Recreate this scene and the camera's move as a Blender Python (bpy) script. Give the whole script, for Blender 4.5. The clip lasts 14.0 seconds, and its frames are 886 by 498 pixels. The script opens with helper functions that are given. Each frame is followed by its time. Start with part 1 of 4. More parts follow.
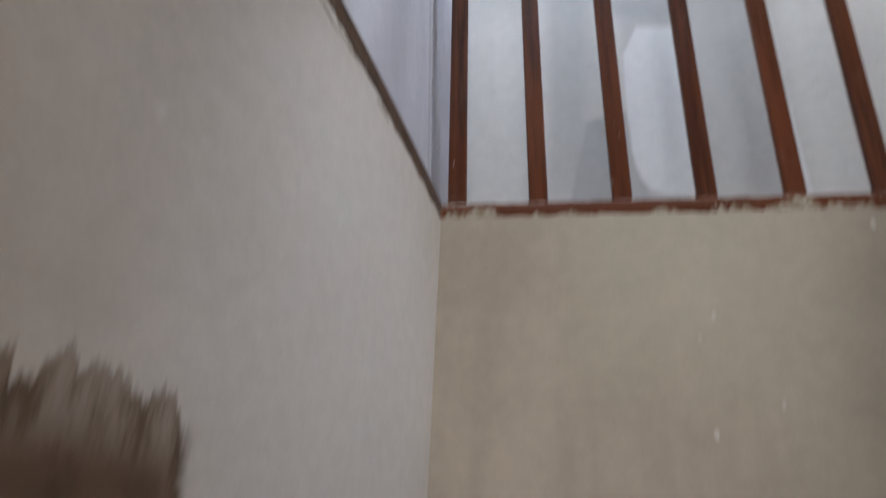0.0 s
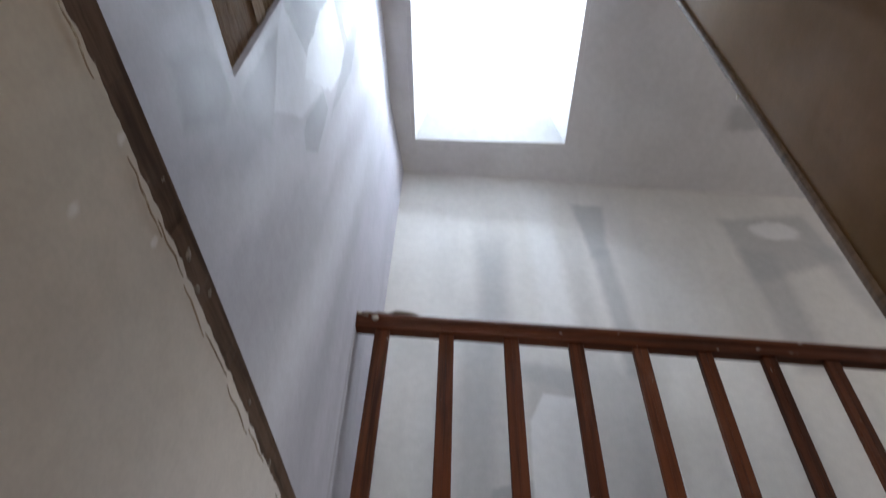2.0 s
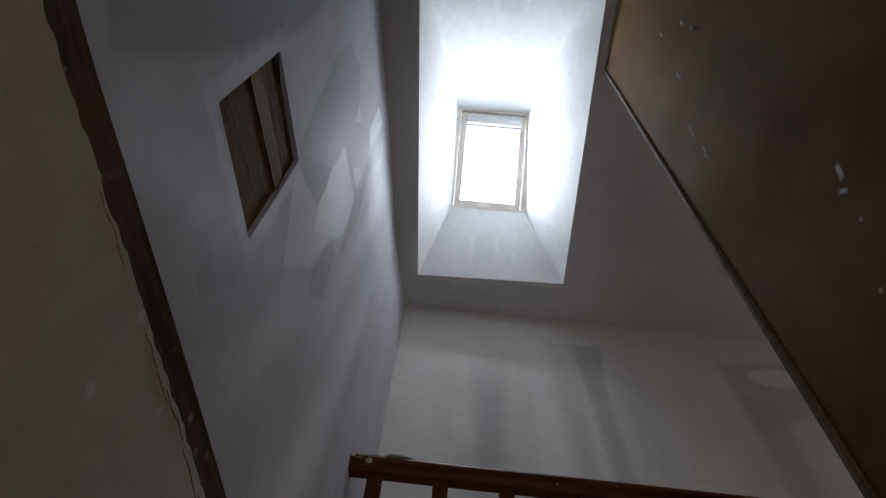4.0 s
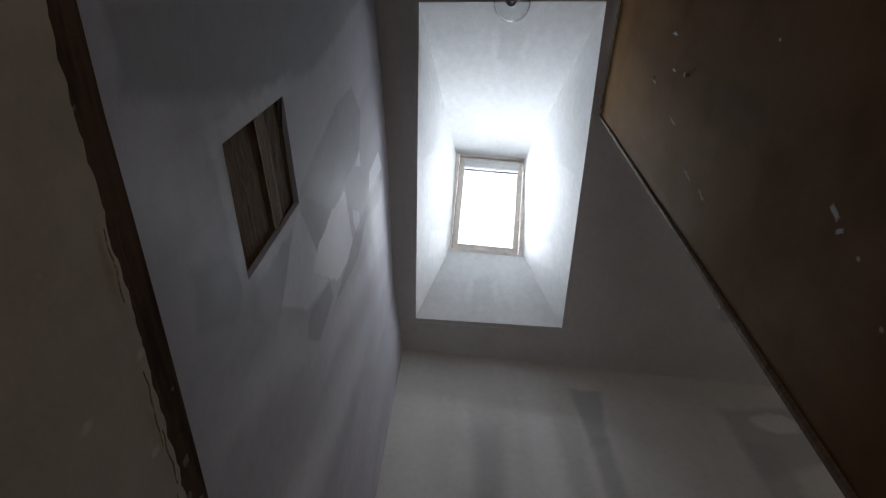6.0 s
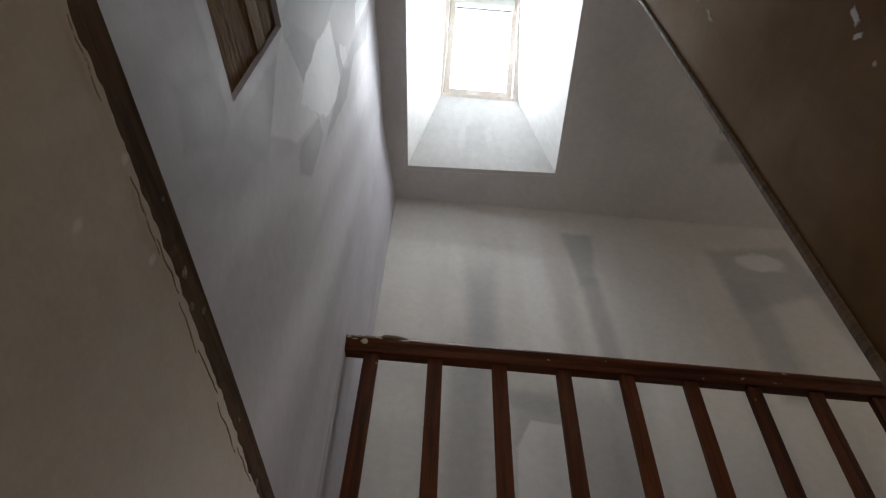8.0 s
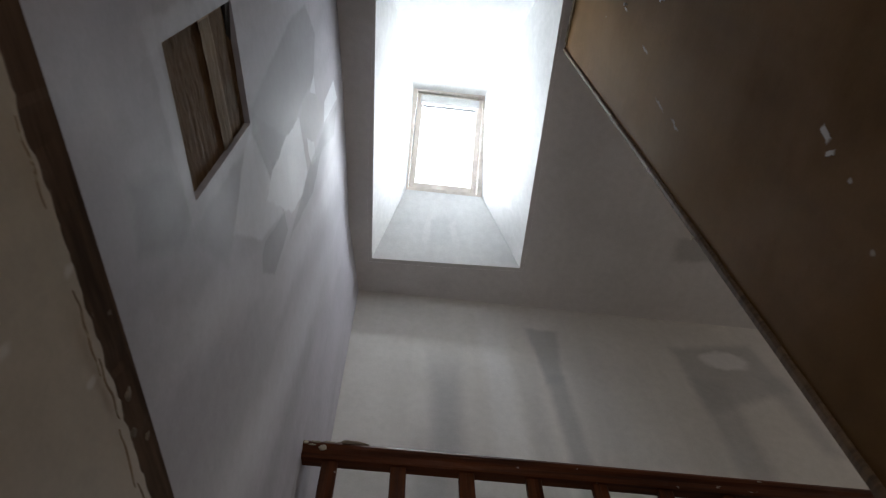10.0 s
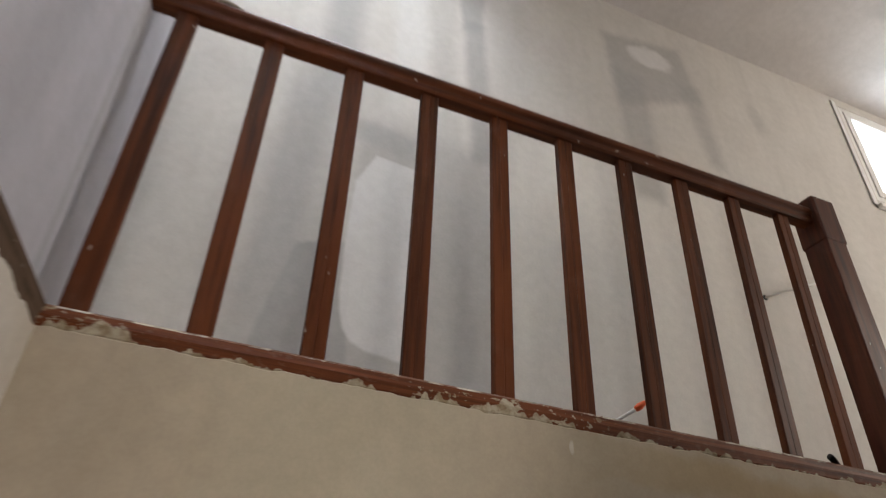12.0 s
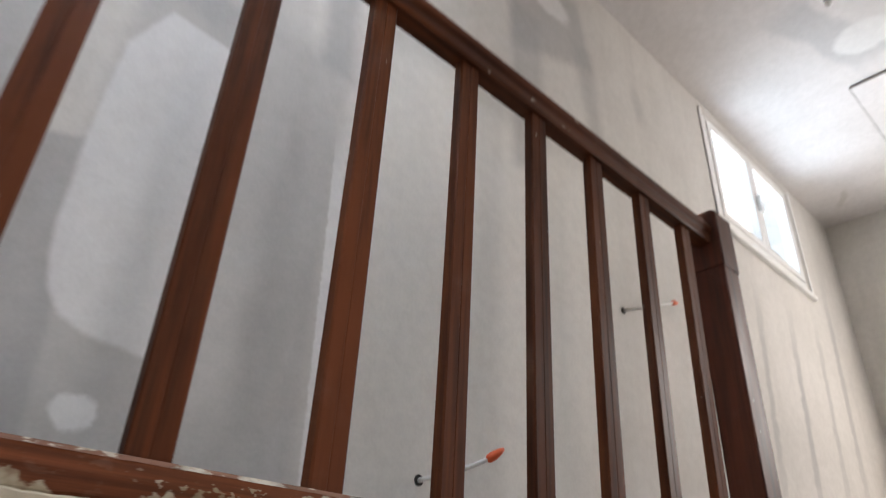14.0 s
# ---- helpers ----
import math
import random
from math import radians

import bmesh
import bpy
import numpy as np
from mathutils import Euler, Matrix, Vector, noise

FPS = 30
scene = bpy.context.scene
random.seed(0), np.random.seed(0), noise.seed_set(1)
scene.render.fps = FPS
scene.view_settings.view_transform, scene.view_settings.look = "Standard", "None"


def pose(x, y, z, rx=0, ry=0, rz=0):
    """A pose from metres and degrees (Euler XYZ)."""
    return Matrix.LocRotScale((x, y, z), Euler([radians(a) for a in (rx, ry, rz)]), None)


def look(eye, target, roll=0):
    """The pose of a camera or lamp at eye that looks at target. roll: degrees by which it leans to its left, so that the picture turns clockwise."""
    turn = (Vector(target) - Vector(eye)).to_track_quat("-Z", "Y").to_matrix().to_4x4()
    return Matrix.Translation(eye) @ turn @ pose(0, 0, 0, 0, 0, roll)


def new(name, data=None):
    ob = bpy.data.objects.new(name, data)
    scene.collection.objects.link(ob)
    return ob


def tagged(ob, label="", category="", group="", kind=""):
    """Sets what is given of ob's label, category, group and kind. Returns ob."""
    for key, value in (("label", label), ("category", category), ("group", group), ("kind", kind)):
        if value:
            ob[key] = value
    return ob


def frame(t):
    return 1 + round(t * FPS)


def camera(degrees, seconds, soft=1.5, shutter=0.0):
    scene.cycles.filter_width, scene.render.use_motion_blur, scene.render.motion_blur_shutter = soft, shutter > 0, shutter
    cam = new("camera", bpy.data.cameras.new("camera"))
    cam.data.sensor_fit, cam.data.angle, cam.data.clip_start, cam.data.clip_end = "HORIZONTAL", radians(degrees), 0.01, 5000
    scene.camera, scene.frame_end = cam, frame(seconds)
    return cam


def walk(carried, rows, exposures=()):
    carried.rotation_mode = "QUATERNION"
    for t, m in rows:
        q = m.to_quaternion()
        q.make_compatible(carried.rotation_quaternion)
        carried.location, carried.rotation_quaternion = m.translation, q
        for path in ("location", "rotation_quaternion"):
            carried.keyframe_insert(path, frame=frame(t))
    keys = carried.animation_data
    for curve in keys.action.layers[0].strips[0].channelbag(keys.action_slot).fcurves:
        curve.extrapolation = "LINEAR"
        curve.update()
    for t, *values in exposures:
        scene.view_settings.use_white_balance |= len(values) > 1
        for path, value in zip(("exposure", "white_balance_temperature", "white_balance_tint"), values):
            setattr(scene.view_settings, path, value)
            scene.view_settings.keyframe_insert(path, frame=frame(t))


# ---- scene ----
cam = camera(69.5, 14.0, soft=1.2, shutter=0.9)
PATH = [
    (0, (0.334, -1.612, -0.836), (0.04, 0.199, -0.041), 2.7),
    (0.5, (0.345, -1.652, -0.763), (0.129, 0.04, 0.28), 4.1),
    (1, (0.315, -1.681, -0.725), (0.272, -0.119, 0.524), 3.4),
    (1.5, (0.304, -1.707, -0.698), (0.307, -0.295, 0.719), 3.3),
    (2, (0.308, -1.701, -0.649), (0.286, -0.415, 0.883), 4.7),
    (2.5, (0.32, -1.757, -0.664), (0.258, -0.632, 0.989), 6.8),
    (3, (0.322, -1.771, -0.657), (0.254, -0.719, 1.042), 8.1),
    (3.5, (0.315, -1.783, -0.657), (0.246, -0.773, 1.068), 8.8),
    (4, (0.315, -1.794, -0.657), (0.253, -0.823, 1.091), 8.8),
    (6.3, (0.31, -1.784, -0.664), (0.243, -0.942, 1.149), 9.6),
    (6.5, (0.309, -1.776, -0.663), (0.258, -0.848, 1.108), 8.0),
    (7, (0.315, -1.753, -0.671), (0.298, -0.656, 1.002), 5.7),
    (7.5, (0.31, -1.717, -0.667), (0.309, -0.513, 0.93), 4.6),
    (7.7, (0.31, -1.715, -0.674), (0.307, -0.491, 0.908), 4.8),
    (9.8, (0.301, -1.709, -0.635), (0.353, -0.7, 1.091), 4.1),
    (10, (0.284, -1.708, -0.605), (0.383, -0.728, 1.136), 0.9),
    (10.5, (0.255, -1.707, -0.661), (0.372, -0.718, 1.074), 1.9),
    (11, (0.241, -1.615, -0.674), (0.484, -0.379, 0.879), 4.0),
    (11.5, (0.33, -1.408, -0.675), (0.712, -0.062, 0.754), 2.3),
    (12, (0.383, -1.254, -0.548), (0.954, 0.293, 0.584), 3.2),
    (12.5, (0.372, -1.063, -0.462), (1.081, 0.453, 0.633), -0.9),
    (13, (0.38, -0.938, -0.276), (1.365, 0.423, 0.808), -2.2),
    (13.3, (0.439, -0.86, -0.252), (1.512, 0.419, 0.849), -2.4),
    (13.5, (0.476, -0.812, -0.213), (1.568, 0.448, 0.892), 1.0),
    (14, (0.551, -0.728, -0.119), (1.698, 0.58, 0.868), 3.4),
]
EXPOSURES = [
    (0.0, 0.84, 6100, 13), (0.5, 0.97, 6100, 13), (1.5, 0.66, 6250, 13), (2.1, 0.22, 6300, 13), (2.5, -0.51, 6450, 13), (3.0, -1.15, 6500, 14), (4.0, -1.48, 6750, 15),
    (6.5, -1.88, 7000, 15), (7.0, -1.54, 7350, 16), (7.7, -0.88, 7400, 14), (9.8, -0.72, 7000, 14), (10.0, -1.06, 7100, 14), (10.5, -1.56, 7150, 14), (11.0, -1.20, 7300, 14),
    (11.5, -0.32, 7350, 14), (12.0, 0.58, 7250, 14), (12.5, 0.94, 7050, 14), (13.0, 0.92, 6800, 14), (14.0, 0.80, 6700, 14),
]
walk(cam, [(t, look(eye, target, roll)) for t, eye, target, roll in PATH], EXPOSURES)

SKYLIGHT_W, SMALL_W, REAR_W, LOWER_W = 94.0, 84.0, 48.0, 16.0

# ---- light ----
world = bpy.data.worlds.new("sky")
scene.world = world
world.use_nodes = True
wn = world.node_tree.nodes
sky = wn.new("ShaderNodeTexSky")
sky.sky_type = "NISHITA"
sky.sun_disc = False
sky.dust_density, sky.ozone_density = 9.0, 0.6
sky.sun_elevation = radians(38)
sky.sun_rotation = radians(180)
wn["Background"].inputs["Strength"].default_value = 0.15
world.node_tree.links.new(sky.outputs[0], wn["Background"].inputs["Color"])


def lamp(name, kind, m, energy, color, size=None, angle=None):
    d = bpy.data.lights.new(name, kind)
    d.energy, d.color = energy, color
    if size:
        d.shape, d.size, d.size_y = "RECTANGLE", size[0], size[1]
    if angle:
        d.angle = radians(angle)
    ob = new(name, d)
    ob.matrix_world = m
    return ob


# sun behind the roof, so that no direct beam comes in
lamp("sun", "SUN", look((0, -8, 8), (0, 0, 1.5)), 2.0, (1.0, 0.95, 0.88), angle=2.0)
# daylight in the roof window and small window; two lamps added in unseen openings
lamp("roof_window_daylight", "AREA", look((0.442, -0.226, 3.417), (0.442, -0.2785, 3.3635)), SKYLIGHT_W, (0.75, 0.88, 1.0), (0.44, 0.67))
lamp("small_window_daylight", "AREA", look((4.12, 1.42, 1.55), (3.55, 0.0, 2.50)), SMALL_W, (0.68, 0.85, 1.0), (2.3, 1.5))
lamp("room_added_daylight", "AREA", look((5.52, -1.50, 1.45), (2.0, -1.50, 1.40)), REAR_W, (1.0, 0.97, 0.925), (1.7, 1.35))
lamp("lower_added_daylight", "AREA", look((0.50, -3.22, -1.05), (0.42, -1.0, -0.85)), LOWER_W, (1.0, 0.97, 0.94), (0.62, 1.3))


# ---- materials ----
class Nodes:
    """Short ways to wire a node material."""

    def __init__(self, name):
        self.mat = bpy.data.materials.new(name)
        self.mat.use_nodes = True
        self.t = self.mat.node_tree
        self.bsdf = self.t.nodes["Principled BSDF"]
        self.pos = self.t.nodes.new("ShaderNodeTexCoord").outputs["Object"]

    def put(self, socket, value):
        if isinstance(value, bpy.types.NodeSocket):
            self.t.links.new(value, socket)
        else:
            socket.default_value = value

    def math(self, op, a, b=0.0, c=0.0):
        n = self.t.nodes.new("ShaderNodeMath")
        n.operation = op
        for s, v in zip(n.inputs, (a, b, c)):
            self.put(s, v)
        return n.outputs[0]

    def vec(self, op, a, b=(0, 0, 0)):
        n = self.t.nodes.new("ShaderNodeVectorMath")
        n.operation = op
        self.put(n.inputs[0], a)
        self.put(n.inputs[1], b)
        return n.outputs["Value"] if op in ("LENGTH", "DOT_PRODUCT") else n.outputs[0]

    def mapping(self, v, loc=(0, 0, 0), rot=0.0, scale=(1, 1, 1), kind="TEXTURE"):
        n = self.t.nodes.new("ShaderNodeMapping")
        n.vector_type = kind
        self.put(n.inputs[0], v)
        n.inputs["Location"].default_value = loc
        n.inputs["Rotation"].default_value = (0, 0, radians(rot))
        n.inputs["Scale"].default_value = scale
        return n.outputs[0]

    def noise(self, v, scale, detail=4.0, rough=0.55, color=False):
        n = self.t.nodes.new("ShaderNodeTexNoise")
        self.put(n.inputs["Vector"], v)
        n.inputs["Scale"].default_value, n.inputs["Detail"].default_value = scale, detail
        n.inputs["Roughness"].default_value = rough
        return n.outputs["Color" if color else "Fac"]

    def range(self, v, a, b, lo=0.0, hi=1.0, smooth=True):
        n = self.t.nodes.new("ShaderNodeMapRange")
        n.interpolation_type = "SMOOTHSTEP" if smooth else "LINEAR"
        for s, x in zip(n.inputs, (v, a, b, lo, hi)):
            self.put(s, x)
        return n.outputs[0]

    def mix(self, fac, a, b):
        n = self.t.nodes.new("ShaderNodeMix")
        n.data_type = "RGBA"
        for s, v in ((n.inputs[0], fac), (n.inputs[6], a), (n.inputs[7], b)):
            self.put(s, (*v, 1) if isinstance(v, tuple) and len(v) == 3 else v)
        return n.outputs[2]

    def bump(self, height, strength, distance=0.002):
        n = self.t.nodes.new("ShaderNodeBump")
        n.inputs["Strength"].default_value, n.inputs["Distance"].default_value = strength, distance
        self.put(n.inputs["Height"], height)
        self.put(self.bsdf.inputs["Normal"], n.outputs[0])

    def flat(self, axes):
        """Two of the object's axes as a plane's u and v."""
        sep = self.t.nodes.new("ShaderNodeSeparateXYZ")
        self.put(sep.inputs[0], self.pos)
        com = self.t.nodes.new("ShaderNodeCombineXYZ")
        for s, a in zip(com.inputs, axes):
            self.put(s, sep.outputs["xyz".index(a)])
        return com.outputs[0]

    def patch(self, uv, u, v, hu, hv, rot=0.0, soft=0.1, warp=0.02, oval=False):
        """Mask of a trowelled patch: a turned box or oval with an uneven edge. soft: part of the half size over which it fades."""
        if warp:
            off = self.vec("SUBTRACT", self.noise(uv, 0.22 / warp if warp < 0.05 else 5.0, 3.0, color=True), (0.5, 0.5, 0.5))
            uv = self.vec("ADD", uv, self.vec("MULTIPLY", off, (warp * 3, warp * 3, 0)))
        p = self.mapping(uv, (u, v, 0), rot, (hu, hv, 1))
        if oval:
            far = self.vec("LENGTH", p)
        else:
            sep = self.t.nodes.new("ShaderNodeSeparateXYZ")
            self.put(sep.inputs[0], self.vec("ABSOLUTE", p))
            far = self.math("SMOOTH_MAX", sep.outputs[0], sep.outputs[1], 0.25)
        return self.range(far, 1.0 - soft, 1.0 + soft, 1.0, 0.0)


def hull(points):
    """The points' convex outline, counter-clockwise."""
    pts = sorted(set(points))
    out = []
    for run in (pts, pts[::-1]):
        side = []
        for p in run:
            while len(side) > 1 and (side[-1][0] - side[-2][0]) * (p[1] - side[-2][1]) <= (side[-1][1] - side[-2][1]) * (p[0] - side[-2][0]):
                side.pop()
            side.append(p)
        out += side[:-1]
    return out


def blot(k, uv, corners, soft, warp):
    """Mask of a many-cornered trowel mark."""
    if warp:
        off = k.vec("SUBTRACT", k.noise(k.mapping(uv, scale=(1.0, 0.5, 1), kind="POINT"), 20.0, 6.0, 0.68, color=True), (0.5, 0.5, 0.5))
        uv = k.vec("ADD", uv, k.vec("MULTIPLY", off, (warp * 3, warp * 3, 0)))
    inside = None
    line = hull(corners)
    for (x0, y0), (x1, y1) in zip(line, line[1:] + line[:1]):
        n = Vector((y0 - y1, x1 - x0)).normalized()
        d = k.math("SUBTRACT", k.vec("DOT_PRODUCT", uv, (n.x, n.y, 0)), n.x * x0 + n.y * y0)
        inside = d if inside is None else k.math("MINIMUM", inside, d)
    return k.range(inside, -soft, soft)


def plaster(name, axes, base, patches, streak=0.10, mottle=0.08, rough=0.85, bump=0.25, flecks=0.0, stain=None, shine=0.25):
    """Skimmed plaster with trowelled patches of filler. Each patch: u, v, half sizes, turn, softness, warp, colour, strength, oval."""
    k = Nodes(name)
    uv = k.flat(axes)
    big = k.noise(uv, 2.3, 3.0)
    fine = k.noise(uv, 26.0, 5.0)
    runs = k.noise(k.mapping(uv, scale=(7.0, 0.9, 1), kind="POINT"), 1.0, 3.0)
    col = k.mix(k.range(runs, 0.42, 0.72), tuple(base), tuple(c * (1 - streak) for c in base))
    col = k.mix(k.range(big, 0.40, 0.70), col, tuple(c * (1 - mottle) for c in base))
    edge = None
    for row in patches:
        if len(row) == 5:
            corners, soft, warp, tint, power = row
            m = k.math("MULTIPLY", blot(k, uv, corners, soft, warp), power)
        else:
            u, v, hu, hv, rot, soft, warp, tint, power, oval = row
            m = k.math("MULTIPLY", k.patch(uv, u, v, hu, hv, rot, soft, warp, oval), power)
        col = k.mix(m, col, tint)
        edge = m if edge is None else k.math("ADD", edge, m)
    if stain:
        # old paint left below a rough edge, brushed on in uneven upright strokes
        u, v, hu, hv = stain
        strokes = k.noise(k.mapping(uv, scale=(20.0, 3.5, 1), kind="POINT"), 1.0, 5.0, 0.62)
        com = k.t.nodes.new("ShaderNodeCombineXYZ")
        k.put(com.inputs[1], k.math("MULTIPLY", k.math("SUBTRACT", strokes, 0.5), 0.16))
        k.put(com.inputs[0], k.math("MULTIPLY", k.math("SUBTRACT", k.noise(uv, 14.0, 4.0), 0.5), 0.06))
        moved = k.vec("ADD", uv, com.outputs[0])
        m = k.patch(moved, u, v, hu, hv, 0, 0.035, 0.0)
        rim = k.patch(moved, u + 0.012, v - 0.03, hu - 0.022, hv - 0.03, 0, 0.10, 0.0)
        tone = k.mix(k.range(strokes, 0.35, 0.65), (0.165, 0.105, 0.060), (0.075, 0.045, 0.024))
        solid = k.mix(k.range(k.noise(uv, 18.0, 5.0), 0.4, 0.7), (0.120, 0.070, 0.041), (0.075, 0.044, 0.026))
        thin = k.math("MULTIPLY", m, k.range(strokes, 0.28, 0.55, 0.5, 0.95))
        col = k.mix(thin, col, tone)
        col = k.mix(k.math("MULTIPLY", rim, 0.93), col, solid)
    grit = k.math("ADD", k.range(fine, 0.3, 0.7, 0.955, 1.02), k.range(k.noise(uv, 110.0, 3.0), 0.3, 0.7, -0.025, 0.025))
    hs = k.t.nodes.new("ShaderNodeHueSaturation")
    k.put(hs.inputs["Color"], col)
    k.put(hs.inputs["Value"], grit)
    col = hs.outputs[0]
    if flecks:
        spot = k.range(k.noise(k.mapping(uv, scale=(1.0, 0.55, 1), kind="POINT"), 16.0, 2.0), 0.755, 0.79)
        col = k.mix(k.math("MULTIPLY", spot, flecks), col, (0.72, 0.70, 0.66))
    k.put(k.bsdf.inputs["Base Color"], col)
    k.put(k.bsdf.inputs["Roughness"], k.range(big, 0.3, 0.7, rough - 0.12, rough + 0.06))
    h = k.math("ADD", k.math("MULTIPLY", fine, 0.35), k.math("MULTIPLY", k.noise(uv, 7.0, 3.0), 1.2))
    h = k.math("ADD", h, k.math("MULTIPLY", k.noise(k.mapping(uv, scale=(30.0, 3.0, 1), kind="POINT"), 1.0, 2.0), 0.25))
    if edge is not None:
        h = k.math("ADD", h, k.math("MULTIPLY", edge, 0.5))
    k.bsdf.inputs["Specular IOR Level"].default_value = shine
    k.bump(h, bump, 0.004)
    return k.mat


WHITE = (0.625, 0.604, 0.572)
GREY = (0.365, 0.360, 0.358)
PALE = (0.72, 0.715, 0.705)

CHALK = (0.665, 0.685, 0.725)
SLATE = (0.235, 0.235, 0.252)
FAR_PATCHES = [
    (0.531, 1.641, 0.07, 0.36, 2, 0.75, 0.01, GREY, 0.75, False),
    (0.461, 0.779, 0.08, 0.62, -1, 0.6, 0.01, GREY, 0.7, False),
    (0.942, 0.576, 0.27, 0.6, 1, 0.12, 0.012, GREY, 0.60, False),
    ([(0.425, 0.034), (0.454, 0.259), (0.495, 0.361), (0.524, 0.575), (0.697, 0.627), (0.742, 0.036)], 0.010, 0.006, GREY, 0.75),
    ([(0.671, 0.647), (0.678, 0.443), (0.687, 0.372), (0.704, 0.316), (0.735, 0.28), (0.781, 0.258), (0.904, 0.245), (0.909, 1.004), (0.735, 1.019), (0.675, 0.881)], 0.008, 0.004, (0.680, 0.676, 0.672), 0.88),
    (0.755, 1.116, 0.13, 0.05, -8, 0.5, 0.02, GREY, 0.6, False),
    (0.802, 0.133, 0.035, 0.03, 0, 0.2, 0.01, PALE, 0.9, True),
]
FAR_PATCHES += [
    # lighter board; its extra paleness paints in the room light on this side
    (1.797, 0.644, 0.52, 0.75, 0, 0.1, 0.01, (0.735, 0.712, 0.672), 0.85, False),
    (1.233, 0.424, 0.016, 0.44, 3, 0.25, 0.004, PALE, 0.95, False),
    (0.809, 1.894, 0.07, 0.5, 3, 0.7, 0.01, PALE, 0.6, False),
    ([(0.983, 2.387), (1.167, 2.378), (1.137, 1.925), (1.055, 1.925)], 0.022, 0.01, GREY, 0.8),
    ([(1.05, 1.985), (1.147, 1.995), (1.213, 1.136), (1.111, 1.136)], 0.03, 0.01, GREY, 0.75),
    (0.973, 1.591, 0.05, 0.4, 4, 0.8, 0.01, GREY, 0.4, False),
    (1.291, 1.794, 0.1, 0.55, 5, 0.9, 0.01, GREY, 0.3, False),
    ([(1.825, 2.33), (2.329, 2.433), (2.413, 2.05), (2.022, 2.029), (1.878, 1.806)], 0.035, 0.016, GREY, 0.68),
    ([(1.857, 2.068), (2.042, 2.069), (2.046, 1.239), (1.88, 1.239)], 0.04, 0.012, GREY, 0.6),
]
FAR_PATCHES += [
    ([(2.268, 2.151), (2.413, 2.151), (2.465, 1.582), (2.375, 1.595)], 0.045, 0.016, GREY, 0.55),
    (2.124, 2.256, 0.135, 0.08, 8, 0.22, 0.03, PALE, 0.72, True),
    (1.755, 0.725, 0.06, 0.75, 0, 0.8, 0.01, GREY, 0.3, False),
    (2.088, 0.572, 0.07, 0.55, 2, 0.8, 0.02, GREY, 0.25, False),
    (2.795, 2.083, 0.05, 0.1, 10, 0.6, 0.03, GREY, 0.35, True),
    (3.734, 0.877, 0.028, 0.45, -8, 0.7, 0.02, GREY, 0.65, False),
    (4.157, 0.878, 0.03, 0.45, -9, 0.7, 0.02, GREY, 0.75, False),
    (4.577, 0.98, 0.03, 0.45, -9, 0.7, 0.02, GREY, 0.55, False),
    (4.909, 1.186, 0.035, 0.6, -8, 0.7, 0.02, GREY, 0.65, False),
]
LEFT_PATCHES = [
    # grey board near the ceiling, darkened further to paint this end's shade
    ([(-1.708, 0.123), (-1.594, 0.115), (-1.562, 0.241), (-1.514, 0.519), (-1.472, 0.824), (-1.457, 1.163), (-1.504, 1.595), (-1.596, 2.201)], 0.02, 0.01, SLATE, 0.68),
    ([(-1.312, 0.185), (-1.301, 0.253), (-1.277, 0.328), (-1.251, 0.318), (-1.182, 0.388), (-1.149, 0.301), (-1.216, 0.156)], 0.016, 0.01, SLATE, 0.5),
    ([(-1.183, 0.416), (-1.175, 0.617), (-1.148, 0.722), (-1.072, 0.679), (-1.027, 0.564), (-0.996, 0.493), (-1.132, 0.36)], 0.014, 0.008, SLATE, 0.3),
    ([(-1.212, 0.841), (-1.235, 0.949), (-1.307, 1.429), (-1.304, 1.717), (-1.18, 1.869), (-1.048, 1.745), (-1.041, 1.432), (-1.03, 1.156), (-1.011, 0.968)], 0.010, 0.010, SLATE, 0.58),
]
LEFT_PATCHES += [
    ([(-1.203, 0.842), (-1.03, 1.156), (-1.018, 1.013), (-0.997, 0.827), (-1.042, 0.808), (-1.144, 0.814)], 0.008, 0.008, SLATE, 0.66),
    ([(-1.011, 0.968), (-1.026, 1.178), (-1.02, 1.39), (-0.903, 1.358), (-0.811, 1.441), (-0.776, 1.343), (-0.802, 1.128), (-0.88, 1.024), (-0.973, 0.861)], 0.005, 0.014, CHALK, 1.0),
    ([(-1.149, 0.728), (-1.175, 0.81), (-1.01, 0.803), (-0.951, 0.895), (-0.862, 1.014), (-0.912, 0.763), (-1.032, 0.567), (-1.072, 0.679)], 0.008, 0.01, CHALK, 0.62),
    ([(-0.992, 1.403), (-1.045, 1.484), (-1.006, 1.719), (-0.888, 1.908), (-0.834, 1.877), (-0.839, 1.659), (-0.923, 1.457)], 0.006, 0.004, (0.400, 0.400, 0.416), 0.75),
    ([(-1.056, 1.75), (-0.985, 1.753), (-1.028, 1.629)], 0.004, 0.003, CHALK, 0.85),
]
